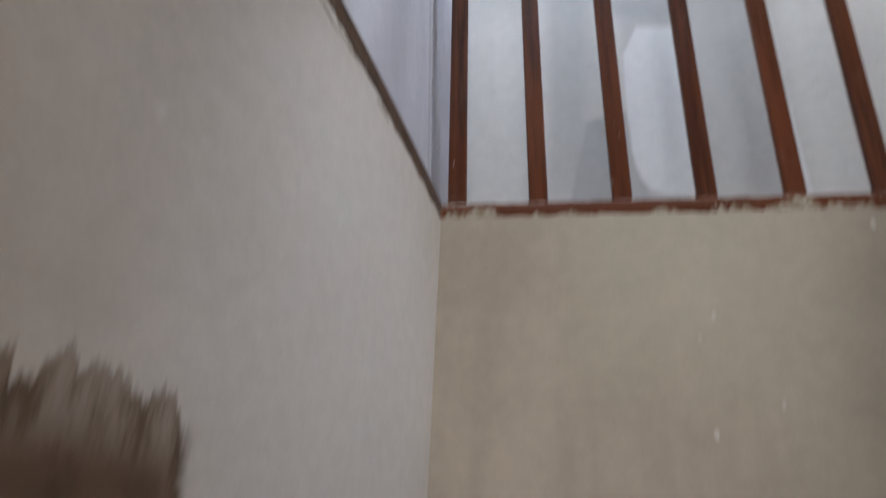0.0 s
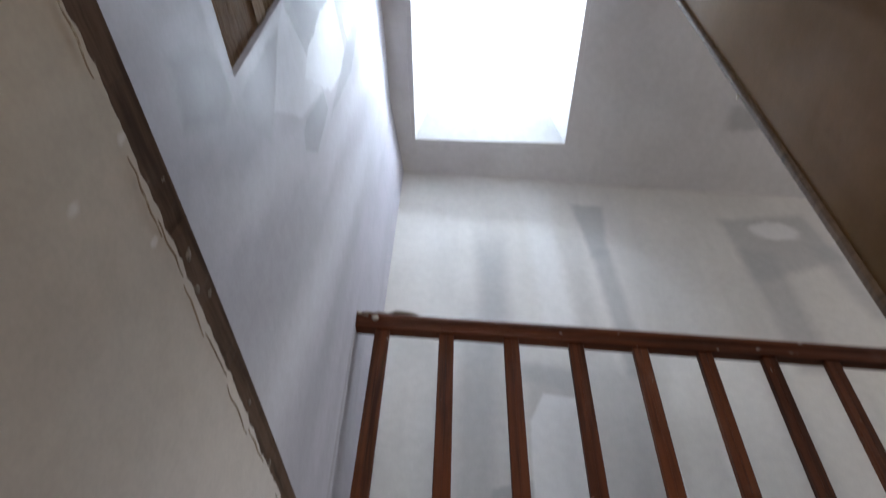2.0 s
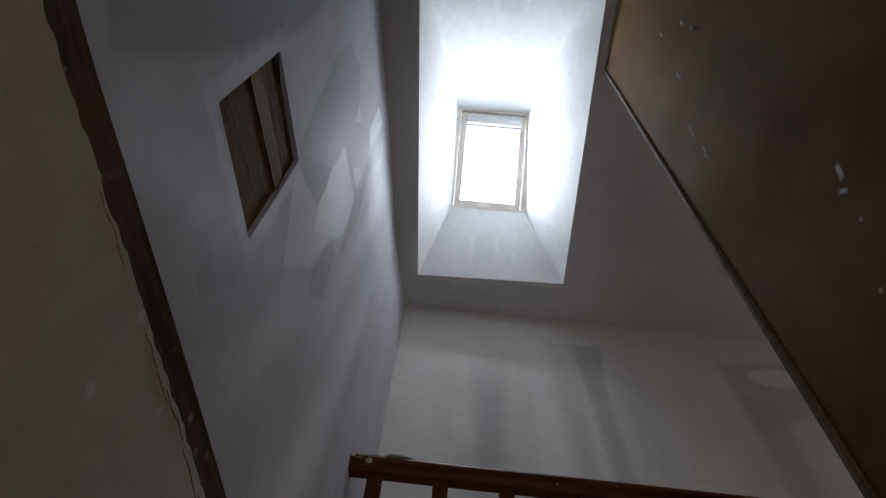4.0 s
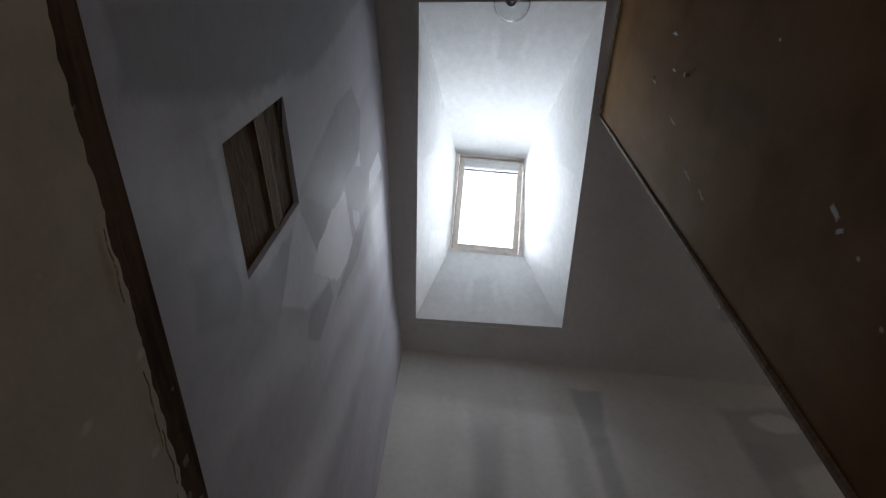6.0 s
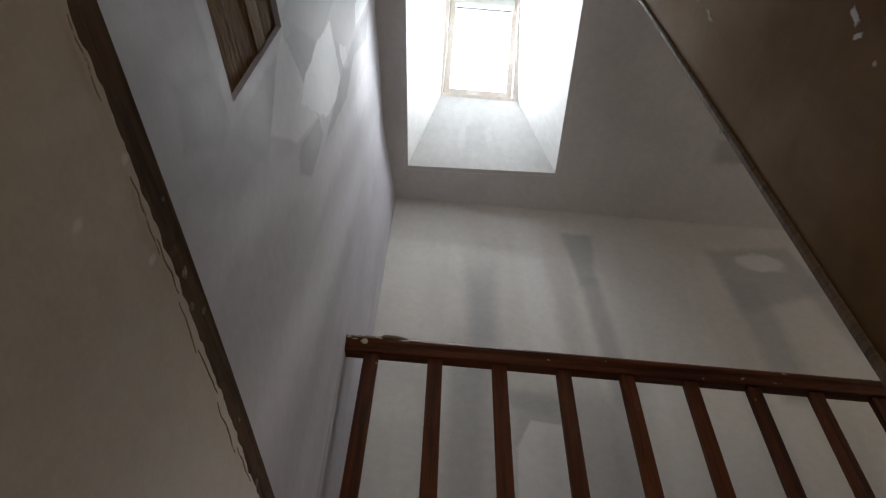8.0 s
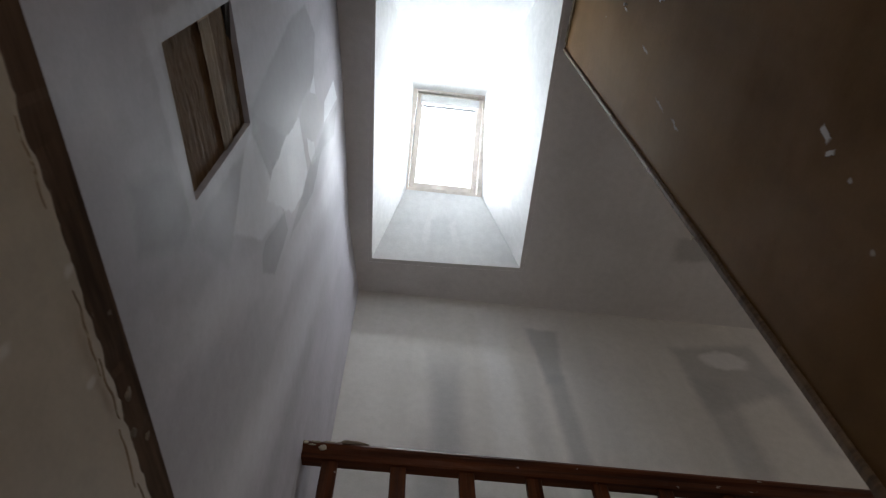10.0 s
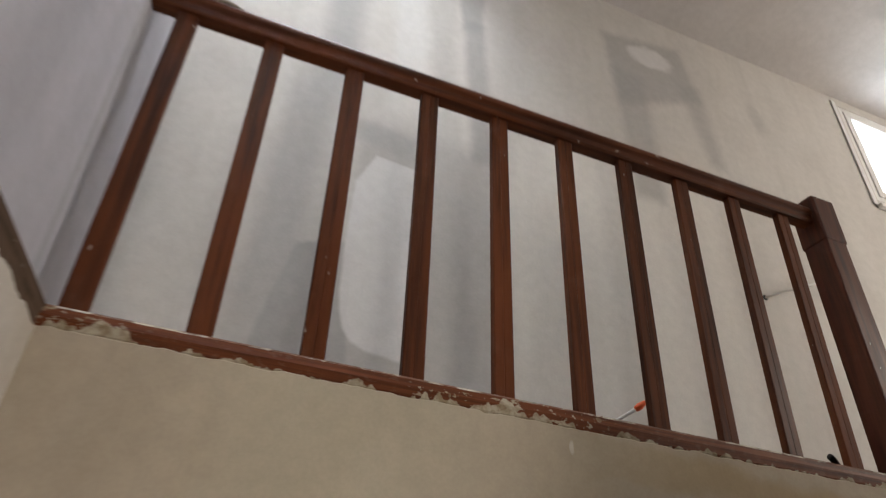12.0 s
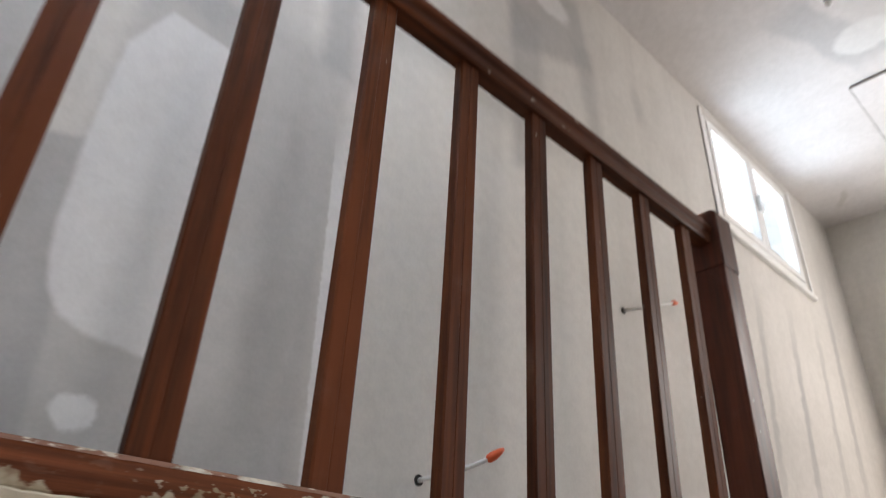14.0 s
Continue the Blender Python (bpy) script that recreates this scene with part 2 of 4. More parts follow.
LEFT_PATCHES += [
    ([(-0.897, 1.95), (-0.899, 2.273), (-0.792, 2.353), (-0.825, 1.899)], 0.005, 0.004, CHALK, 1.0),
    # bright glint on the filler, painted in chalk colour
    ([(-0.906, 1.494), (-0.843, 1.623), (-0.766, 1.627), (-0.789, 1.541), (-0.858, 1.494)], 0.004, 0.012, CHALK, 1.0),
    ([(-0.877, 0.748), (-0.888, 0.792), (-0.853, 1.032), (-0.786, 1.049), (-0.767, 0.835), (-0.836, 0.729)], 0.006, 0.006, SLATE, 0.8),
    ([(-0.751, 1.06), (-0.78, 1.384), (-0.806, 1.507), (-0.754, 1.778), (-0.697, 1.507)], 0.007, 0.01, SLATE, 0.75),
    ([(-0.754, 1.778), (-0.806, 1.507), (-0.806, 1.917), (-0.77, 2.329), (-0.681, 2.161)], 0.01, 0.008, SLATE, 0.62),
]
LEFT_PATCHES += [
    (-0.47, 0.85, 0.10, 0.95, -14, 0.8, 0.02, CHALK, 0.45, False),
    (-0.74, 0.40, 0.12, 0.45, -14, 0.5, 0.02, SLATE, 0.35, False),
    (-0.02, 0.45, 0.014, 0.47, 0, 0.7, 0.006, (0.320, 0.312, 0.328), 0.75, False),
]
LEFT_PATCHES += [
    (-1.47, 0.60, 0.020, 0.24, 0, 0.6, 0.015, CHALK, 0.45, False),
    (-1.32, 0.375, 0.15, 0.018, 4, 0.6, 0.012, CHALK, 0.40, False),
    (-1.17, 0.62, 0.016, 0.20, 0, 0.6, 0.012, CHALK, 0.40, False),
    (-0.62, 1.35, 0.05, 0.60, -8, 0.8, 0.02, CHALK, 0.35, False),
    (-0.95, 0.42, 0.05, 0.30, -20, 0.8, 0.03, CHALK, 0.30, False),
    (-0.28, 0.95, 0.05, 0.80, -6, 0.8, 0.02, SLATE, 0.28, False),
]
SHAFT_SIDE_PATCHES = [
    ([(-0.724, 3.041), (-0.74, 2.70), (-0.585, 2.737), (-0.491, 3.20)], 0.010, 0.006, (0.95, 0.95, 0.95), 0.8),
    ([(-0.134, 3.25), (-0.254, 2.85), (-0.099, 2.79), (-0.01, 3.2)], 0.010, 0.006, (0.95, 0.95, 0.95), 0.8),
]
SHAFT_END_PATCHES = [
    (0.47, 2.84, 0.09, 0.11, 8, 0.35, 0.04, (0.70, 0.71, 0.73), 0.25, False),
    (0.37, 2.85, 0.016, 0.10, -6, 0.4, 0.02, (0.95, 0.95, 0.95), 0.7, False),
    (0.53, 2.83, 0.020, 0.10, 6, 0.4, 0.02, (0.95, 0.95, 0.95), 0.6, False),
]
YELLOW = (0.455, 0.386, 0.302)
CEIL_PATCHES = [
    (1.97, -0.065, 0.17, 0.08, -8, 0.25, 0.02, (0.377, 0.361, 0.353), 0.75, False),
    (3.552, -0.284, 0.34, 0.1, -20, 0.25, 0.05, (0.459, 0.459, 0.467), 0.75, False),
    (3.671, -0.407, 0.12, 0.14, 0, 0.15, 0.03, PALE, 0.8, True),
    (5.169, 0.21, 0.12, 0.03, 30, 0.4, 0.03, (0.451, 0.435, 0.410), 0.6, True),
    (2.728, -0.577, 0.8, 0.1, 5, 0.6, 0.03, (0.541, 0.533, 0.525), 0.5, False),
]
LEFT_LOW_PATCHES = [
    (-1.331, -0.058, 0.006, 0.009, 0, 0.6, 0.004, PALE, 0.45, True),
    (-1.318, -0.173, 0.006, 0.009, 0, 0.6, 0.004, PALE, 0.45, True),
    (-1.205, -0.081, 0.006, 0.009, 0, 0.4, 0.004, PALE, 0.6, True),
    (-1.06, -0.459, 0.008, 0.009, 0, 0.8, 0.006, PALE, 0.3, True),
    (-1.132, -0.47, 0.007, 0.01, 0, 0.8, 0.006, PALE, 0.3, True),
    # wide pale filler haze, brightened further in place of light on this part
    (-0.549, -0.553, 0.62, 0.8, 12, 0.6, 0.05, (0.599, 0.570, 0.545), 0.9, True),
    (-0.707, -0.356, 0.1, 0.07, 15, 0.8, 0.05, (0.574, 0.553, 0.533), 0.6, True),
    (-0.397, -0.625, 0.09, 0.13, -10, 0.8, 0.05, (0.558, 0.533, 0.508), 0.5, True),
    (-0.221, -0.299, 0.07, 0.1, 20, 0.8, 0.05, (0.541, 0.517, 0.492), 0.5, True),
]
STAIR_PATCHES = [
    (0.761, -0.33, 0.006, 0.011, 0, 0.4, 0.003, PALE, 0.75, True),
    (0.734, -0.618, 0.006, 0.012, 0, 0.4, 0.003, PALE, 0.65, True),
    (0.89, -0.547, 0.005, 0.01, 0, 0.4, 0.003, PALE, 0.6, True),
    (0.722, -0.39, 0.004, 0.008, 0, 0.4, 0.003, PALE, 0.5, True),
    (1.173, -0.089, 0.006, 0.014, 0, 0.4, 0.003, PALE, 0.6, True),
    (0.651, -0.201, 0.25, 0.3, 0, 0.8, 0.04, (0.517, 0.471, 0.361), 0.6, False),
    # soft darkening towards the right paints the right wall's shadow
    (1.096, -0.545, 0.22, 0.45, 5, 0.8, 0.04, (0.377, 0.336, 0.262), 0.5, False),
    (1.823, -0.115, 0.45, 0.04, -2, 0.6, 0.03, (0.328, 0.230, 0.107), 0.5, False),
]
RIGHT_PATCHES = [
    (-1.433, 0.393, 0.0065, 0.017, 25, 0.3, 0.004, PALE, 0.6, False),
    (-1.411, 0.362, 0.011, 0.004, 60, 0.3, 0.003, PALE, 0.55, False),
    (-1.394, 0.290, 0.004, 0.005, 0, 0.5, 0.003, PALE, 0.35, True),
    (-1.596, 1.583, 0.004, 0.03, 0, 0.5, 0.006, PALE, 0.5, True),
    (-1.490, 1.505, 0.004, 0.02, 0, 0.5, 0.006, PALE, 0.6, True),
    (-1.417, 1.717, 0.004, 0.02, 10, 0.5, 0.006, PALE, 0.45, True),
]
RIGHT_PATCHES += [
    (-1.348, 1.402, 0.004, 0.03, 10, 0.5, 0.006, PALE, 0.45, True),
    (-1.250, 1.154, 0.004, 0.04, 10, 0.5, 0.006, PALE, 0.40, True),
    (-1.241, 1.008, 0.004, 0.03, 10, 0.5, 0.006, PALE, 0.40, True),
    (-1.668, 0.793, 0.004, 0.006, 0, 0.5, 0.004, PALE, 0.5, True),
    # wide soft lightening paints the light that falls on the upper middle
    (-1.25, 1.50, 0.16, 0.85, 4, 0.8, 0.04, (0.196, 0.112, 0.044), 0.6, False),
    (-1.55, 1.05, 0.20, 0.30, 10, 0.9, 0.06, (0.110, 0.060, 0.024), 0.5, True),
]
far_white = plaster("far_wall_plaster", "xz", WHITE, FAR_PATCHES, streak=0.07, bump=0.05)
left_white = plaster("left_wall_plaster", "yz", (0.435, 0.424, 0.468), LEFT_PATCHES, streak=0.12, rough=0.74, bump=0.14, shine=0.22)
ceiling_white = plaster("ceiling_plaster", "xy", (0.63, 0.604, 0.595), CEIL_PATCHES, streak=0.04)
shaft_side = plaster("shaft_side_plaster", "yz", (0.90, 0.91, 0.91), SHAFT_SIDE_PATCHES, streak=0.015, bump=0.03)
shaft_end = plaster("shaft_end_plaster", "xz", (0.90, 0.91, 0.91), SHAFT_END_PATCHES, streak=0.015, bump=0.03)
room_white = plaster("room_plaster", "yz", (0.66, 0.635, 0.59), [], streak=0.10)
left_yellow = plaster("old_left_plaster", "yz", YELLOW, LEFT_LOW_PATCHES, streak=0.12, mottle=0.14, flecks=0.25, stain=(-1.335, -0.975, 0.35, 0.235))
stair_yellow = plaster("old_stair_plaster", "xz", YELLOW, STAIR_PATCHES, streak=0.12, mottle=0.16, flecks=0.2)
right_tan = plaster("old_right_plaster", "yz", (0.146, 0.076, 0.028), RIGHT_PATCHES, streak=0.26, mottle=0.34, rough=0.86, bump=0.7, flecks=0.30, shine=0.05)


def varnished(name, axis, base=(0.108, 0.0300, 0.0092), dark=(0.044, 0.0130, 0.0052), fleck=0.5, rough=0.54):
    """Red-brown varnished wood with grain along one axis, and flecks of plaster."""
    k = Nodes(name)
    info = k.t.nodes.new("ShaderNodeObjectInfo")
    shift = k.math("MULTIPLY", info.outputs["Random"], 37.0)
    com = k.t.nodes.new("ShaderNodeCombineXYZ")
    for s in com.inputs:
        k.put(s, shift)
    p = k.vec("ADD", k.pos, com.outputs[0])
    stretch = tuple(1.5 if a == axis else 26.0 for a in "xyz")
    grain = k.noise(k.mapping(p, scale=stretch, kind="POINT"), 1.6, 6.0, 0.62)
    wide = k.noise(k.mapping(p, scale=tuple(0.8 if a == axis else 5.0 for a in "xyz"), kind="POINT"), 1.5, 3.0)
    col = k.mix(k.range(grain, 0.38, 0.68), base, dark)
    col = k.mix(k.range(wide, 0.45, 0.75, 0.0, 0.55), col, tuple(c * 1.45 for c in base))
    val = k.t.nodes.new("ShaderNodeHueSaturation")
    k.put(val.inputs["Color"], col)
    k.put(val.inputs["Value"], k.range(info.outputs["Random"], 0.0, 1.0, 0.86, 1.14, False))
    col = val.outputs[0]
    spots = k.noise(k.mapping(p, scale=tuple(0.5 if a == axis else 1.0 for a in "xyz"), kind="POINT"), 34.0, 2.0)
    m = k.math("MULTIPLY", k.range(spots, 0.735, 0.77), fleck)
    haze = k.math("MULTIPLY", k.range(k.noise(p, 9.0, 5.0), 0.58, 0.80), 0.06 * fleck)
    col = k.mix(k.math("MAXIMUM", m, haze), col, (0.52, 0.46, 0.40))
    k.put(k.bsdf.inputs["Base Color"], col)
    k.put(k.bsdf.inputs["Roughness"], k.range(wide, 0.3, 0.7, rough - 0.08, rough + 0.16))
    k.bsdf.inputs["Specular IOR Level"].default_value = 0.13
    k.bump(k.math("ADD", grain, k.math("MULTIPLY", m, 1.5)), 0.25, 0.001)
    return k.mat


def smeared(name, base, smear, amount, scale=11.0, gloss=0.85):
    """Wood or old joint that is partly covered with plaster."""
    k = Nodes(name)
    p = k.mapping(k.pos, scale=(0.55, 0.8, 1.3), kind="POINT")
    n = k.noise(p, scale, 6.0, 0.62)
    grain = k.noise(k.mapping(k.pos, scale=(3.0, 3.0, 40.0), kind="POINT"), 2.0, 4.0)
    col = k.mix(k.range(grain, 0.35, 0.7), base, tuple(c * 0.45 for c in base))
    m = k.range(n, 0.62 - amount * 0.25, 0.66 - amount * 0.25)
    tone = k.mix(k.range(k.noise(k.pos, 40.0, 3.0), 0.4, 0.65), smear, tuple(c * 0.55 for c in smear))
    col = k.mix(m, col, tone)
    k.put(k.bsdf.inputs["Base Color"], col)
    k.put(k.bsdf.inputs["Roughness"], k.range(m, 0.0, 1.0, gloss, 0.92))
    k.bsdf.inputs["Specular IOR Level"].default_value = 0.25
    k.bump(k.math("ADD", k.math("MULTIPLY", m, 2.0), n), 0.35, 0.0015)
    return k.mat


def dragged(name, wood, lime):
    """The railing's lowest board: red-brown varnish, with plaster dragged up over its face from the wall below."""
    k = Nodes(name)
    sep = k.t.nodes.new("ShaderNodeSeparateXYZ")
    k.put(sep.inputs[0], k.pos)
    x, z = sep.outputs[0], sep.outputs[2]
    uv = k.flat("xz")
    grain = k.noise(k.mapping(k.pos, scale=(2.0, 30.0, 55.0), kind="POINT"), 1.6, 5.0, 0.6)
    col = k.mix(k.range(grain, 0.35, 0.7), wood, tuple(c * 0.5 for c in wood))
    # how high the plaster reaches: little for most of the way, much between 0.78 and 1.25 m and at the wall
    along = k.t.nodes.new("ShaderNodeCombineXYZ")
    k.put(along.inputs[0], x)
    slow, quick = k.noise(along.outputs[0], 8.5, 3.0, 0.6), k.noise(uv, 55.0, 5.0, 0.65)
    heavy = k.math("MULTIPLY", k.range(x, 0.76, 0.82), k.range(x, 1.20, 1.32, 1.0, 0.0))
    heavy = k.math("MAXIMUM", heavy, k.range(x, 0.16, 0.26, 0.9, 0.0))
    reach = k.math("MULTIPLY", k.range(slow, 0.40, 0.66), k.math("MULTIPLY_ADD", heavy, 0.022, 0.020))
    reach = k.math("ADD", reach, k.math("MULTIPLY", k.math("SUBTRACT", quick, 0.5), 0.026))
    m = k.range(k.math("SUBTRACT", reach, k.math("ADD", z, 0.047)), -0.0015, 0.0015)
    crumbs = k.math("MULTIPLY", k.range(k.noise(k.mapping(uv, scale=(1.0, 1.6, 1), kind="POINT"), 42.0, 4.0, 0.6), 0.57, 0.60), k.math("MULTIPLY_ADD", heavy, 0.85, 0.05))
    m = k.math("MAXIMUM", m, crumbs)
    m = k.math("MULTIPLY", m, k.range(k.noise(uv, 90.0, 3.0), 0.25, 0.55, 0.55, 1.0))
    tone = k.mix(k.range(k.noise(uv, 24.0, 4.0), 0.42, 0.62), lime, tuple(c * f for c, f in zip(lime, (0.60, 0.54, 0.46))))
    k.put(k.bsdf.inputs["Base Color"], k.mix(m, col, tone))
    k.put(k.bsdf.inputs["Roughness"], k.range(m, 0.0, 1.0, 0.55, 0.93))
    k.bsdf.inputs["Specular IOR Level"].default_value = 0.16
    k.bump(k.math("MULTIPLY_ADD", m, 1.5, grain), 0.3, 0.001)
    return k.mat


def simple(name, color, rough=0.5, metal=0.0, grain=0.12, scale=40.0):
    k = Nodes(name)
    n = k.noise(k.pos, scale, 4.0)
    k.put(k.bsdf.inputs["Base Color"], k.mix(k.range(n, 0.3, 0.7), color, tuple(c * (1 - grain) for c in color)))
    k.put(k.bsdf.inputs["Roughness"], k.range(n, 0.3, 0.7, rough, min(1, rough + 0.12)))
    k.bsdf.inputs["Metallic"].default_value = metal
    k.bump(n, 0.1, 0.001)
    return k.mat


def glass(name, rough=0.0):
    k = Nodes(name)
    b = k.bsdf.inputs
    b["Base Color"].default_value, b["Roughness"].default_value = (0.97, 0.98, 0.98, 1), rough
    b["Transmission Weight"].default_value, b["IOR"].default_value = 1.0, 1.45
    return k.mat


def kraft(name, low, high):
    """Crumpled brown paper, its folds along the wall."""
    k = Nodes(name)
    bend = k.vec("MULTIPLY", k.vec("SUBTRACT", k.noise(k.pos, 11.0, 3.0, color=True), (0.5, 0.5, 0.5)), (0.0, 0.10, 0.07))
    p = k.mapping(k.vec("ADD", k.pos, bend), scale=(1, 5.0, 58.0), kind="POINT")
    folds = k.noise(p, 1.9, 5.0, 0.62)
    n = k.noise(k.pos, 30.0, 4.0)
    col = k.mix(k.range(folds, 0.35, 0.7), low, high)
    col = k.mix(k.range(n, 0.4, 0.8, 0, 0.3), col, (0.42, 0.33, 0.23))
    k.put(k.bsdf.inputs["Base Color"], col)
    k.bsdf.inputs["Roughness"].default_value = 0.85
    k.bsdf.inputs["Specular IOR Level"].default_value = 0.08
    k.bump(k.math("ADD", folds, k.math("MULTIPLY", k.noise(p, 4.5, 3.0), 0.5)), 0.6, 0.003)
    return k.mat


wood_up = varnished("varnished_wood_upright", "z")
wood_along = varnished("varnished_wood_rail", "x", fleck=0.55, rough=0.48)
wood_post = varnished("varnished_wood_post", "z", (0.088, 0.025, 0.012), (0.042, 0.0130, 0.0075), 0.6, 0.46)
wood_smeared = dragged("plaster_smeared_wood", (0.145, 0.0405, 0.0125), (0.43, 0.385, 0.295))
joint_brown = smeared("exposed_brown_joint", (0.118, 0.076, 0.052), (0.30, 0.25, 0.19), -0.06, 20.0)
pine = varnished("pale_pine", "z", (0.86, 0.79, 0.73), (0.80, 0.72, 0.65), 0.0, 0.45)
corner_wood = smeared("old_painted_bead", (0.150, 0.098, 0.060), (0.30, 0.24, 0.17), -0.10, 9.0)
white_pvc = simple("white_plastic_frame", (0.80, 0.80, 0.79), 0.35, grain=0.05)
grey_bar = simple("grey_painted_metal", (0.34, 0.35, 0.36), 0.4, grain=0.05)
cable_white = simple("white_cable_sheath", (0.76, 0.75, 0.72), 0.45, grain=0.06)
orange = simple("orange_plastic", (0.80, 0.12, 0.03), 0.35)
black_plastic = simple("black_plastic", (0.022, 0.022, 0.022), 0.45)
# near-black colour that stands for the shade inside holes
hole_shade = simple("hole_shade_black", (0.03, 0.028, 0.025), 0.9)
metal = simple("worn_metal_strip", (0.33, 0.31, 0.29), 0.4, 0.8)
chipped = simple("loose_plaster_lump", (0.43, 0.375, 0.285), 0.9, grain=0.4)
plaster_skin = smeared("smeared_plaster_skin", (0.27, 0.20, 0.135), (0.44, 0.385, 0.29), 0.35, 34.0)
chipped_dark = simple("dusty_plaster_lump", (0.23, 0.19, 0.15), 0.95, grain=0.4)
dusty = smeared("dusty_rail_edge", (0.20, 0.10, 0.065), (0.46, 0.40, 0.33), 0.45, 22.0)
concrete = simple("bare_floor_screed", (0.34, 0.32, 0.29), 0.9, grain=0.25, scale=9.0)
kraft_paper = kraft("kraft_paper", (0.205, 0.122, 0.062), (0.31, 0.20, 0.112))
kraft_pale = kraft("worn_kraft_paper", (0.38, 0.27, 0.17), (0.52, 0.40, 0.28))
clear = glass("window_glass")


# ---- mesh helpers ----
def mesh(name, bm, material, smooth=False):
    bmesh.ops.recalc_face_normals(bm, faces=bm.faces)
    me = bpy.data.meshes.new(name)
    bm.to_mesh(me)
    bm.free()
    for m in material if isinstance(material, (list, tuple)) else (material,):
        me.materials.append(m)
    if smooth:
        me.shade_smooth()
    return me


def part(name, bm, material, parent=None, label="", smooth=False):
    ob = new(name, mesh(name, bm, material, smooth))
    if parent:
        ob.parent = parent
    return tagged(ob, label)


def structure(name, bm, material, label, category):
    return tagged(part(name, bm, material), label, category, kind="structure")


def box(bm, lo, hi, bevel=0.0, m=None):
    r = bmesh.ops.create_cube(bm, size=1.0)
    size = [b - a for a, b in zip(lo, hi)]
    mid = [(a + b) / 2 for a, b in zip(lo, hi)]
    bmesh.ops.scale(bm, vec=size, verts=r["verts"])
    bmesh.ops.translate(bm, vec=mid, verts=r["verts"])
    vs = r["verts"]
    if bevel:
        es = list({e for v in vs for e in v.link_edges})
        vs = bmesh.ops.bevel(bm, geom=es, offset=bevel, segments=2, affect="EDGES", profile=0.5)["verts"]
    if m is not None:
        bmesh.ops.transform(bm, matrix=m, verts=list({v for v in vs}))
    return vs


def boxes(*specs, bevel=0.0):
    bm = bmesh.new()
    for lo, hi in specs:
        box(bm, lo, hi, bevel)
    return bm


def slab(us, vs, holes, place, front, back, step=None):
    """A slab in a plane, with openings cut through it. place(u, v, w) gives the point, w from front to back."""
    ucut = sorted({*us, *(h[0] for h in holes), *(h[1] for h in holes)})
    vcut = sorted({*vs, *(h[2] for h in holes), *(h[3] for h in holes)})
    bm = bmesh.new()
    made = {}

    def vert(i, j, w):
        if (i, j, w) not in made:
            made[i, j, w] = bm.verts.new(place(ucut[i], vcut[j], w))
        return made[i, j, w]

    def solid(i, j):
        if not (0 <= i < len(ucut) - 1 and 0 <= j < len(vcut) - 1):
            return False
        u, v = (ucut[i] + ucut[i + 1]) / 2, (vcut[j] + vcut[j + 1]) / 2
        return not any(h[0] < u < h[1] and h[2] < v < h[3] for h in holes)

    for i in range(len(ucut) - 1):
        for j in range(len(vcut) - 1):
            if not solid(i, j):
                continue
            for w in (front, back):
                bm.faces.new([vert(i, j, w), vert(i + 1, j, w), vert(i + 1, j + 1, w), vert(i, j + 1, w)])
            for di, dj, a, b in ((-1, 0, (i, j), (i, j + 1)), (1, 0, (i + 1, j), (i + 1, j + 1)), (0, -1, (i, j), (i + 1, j)), (0, 1, (i, j + 1), (i + 1, j + 1))):
                if not solid(i + di, j + dj):
                    bm.faces.new([vert(*a, front), vert(*b, front), vert(*b, back), vert(*a, back)])
    return bm


def extrude_profile(profile, start, end, to):
    """A closed outline of (a, b) drawn along c from start to end; to(a, b, c) gives the point."""
    bm = bmesh.new()
    rings = [[bm.verts.new(to(a, b, c)) for a, b in profile] for c in (start, end)]
    n = len(profile)
    for i in range(n):
        bm.faces.new([rings[0][i], rings[0][(i + 1) % n], rings[1][(i + 1) % n], rings[1][i]])
    bm.faces.new(rings[0][::-1])
    bm.faces.new(rings[1])
    return bm


def tube(points, radius, sides=10, bm=None):
    """A round cord through the points."""
    bm = bm or bmesh.new()
    pts = [Vector(p) for p in points]
    rings = []
    for i, p in enumerate(pts):
        way = (pts[min(i + 1, len(pts) - 1)] - pts[max(i - 1, 0)]).normalized()
        q = way.to_track_quat("Z", "Y")
        r = radius[i] if isinstance(radius, (list, tuple)) else radius
        rings.append([bm.verts.new(p + q @ Vector((r * math.cos(a), r * math.sin(a), 0))) for a in (2 * math.pi * s / sides for s in range(sides))])
    for a, b in zip(rings, rings[1:]):
        for s in range(sides):
            bm.faces.new([a[s], a[(s + 1) % sides], b[(s + 1) % sides], b[s]])
    bm.faces.new(rings[0][::-1])
    bm.faces.new(rings[-1])
    return bm


def ragged(u, seed, amount, scale=9.0):
    return amount * (noise.noise((u * scale, seed, 0)) + 0.6 * noise.noise((u * scale * 3.1, seed, 4)) + 0.35 * noise.noise((u * scale * 9, seed, 8)))


# ---- the large structure ----
CEIL, FAR, END_X, REAR, LOW = 2.615, 0.443, 5.5, -4.0, -2.75


def left_x(y, z):
    """The left wall stands a little askew; above the joint the new plaster is set back and leans outwards."""
    foot = 0.064 + 0.065 * y - 0.022 * y * y if y > -1.6 else -0.0963 + 0.1 * (y + 1.6)
    return foot if z <= 0 else foot - 0.036 - min(0.022 + 0.045 * (FAR - y), 0.042) * z


HATCH = (-1.452, -1.186, 0.400, 0.815)
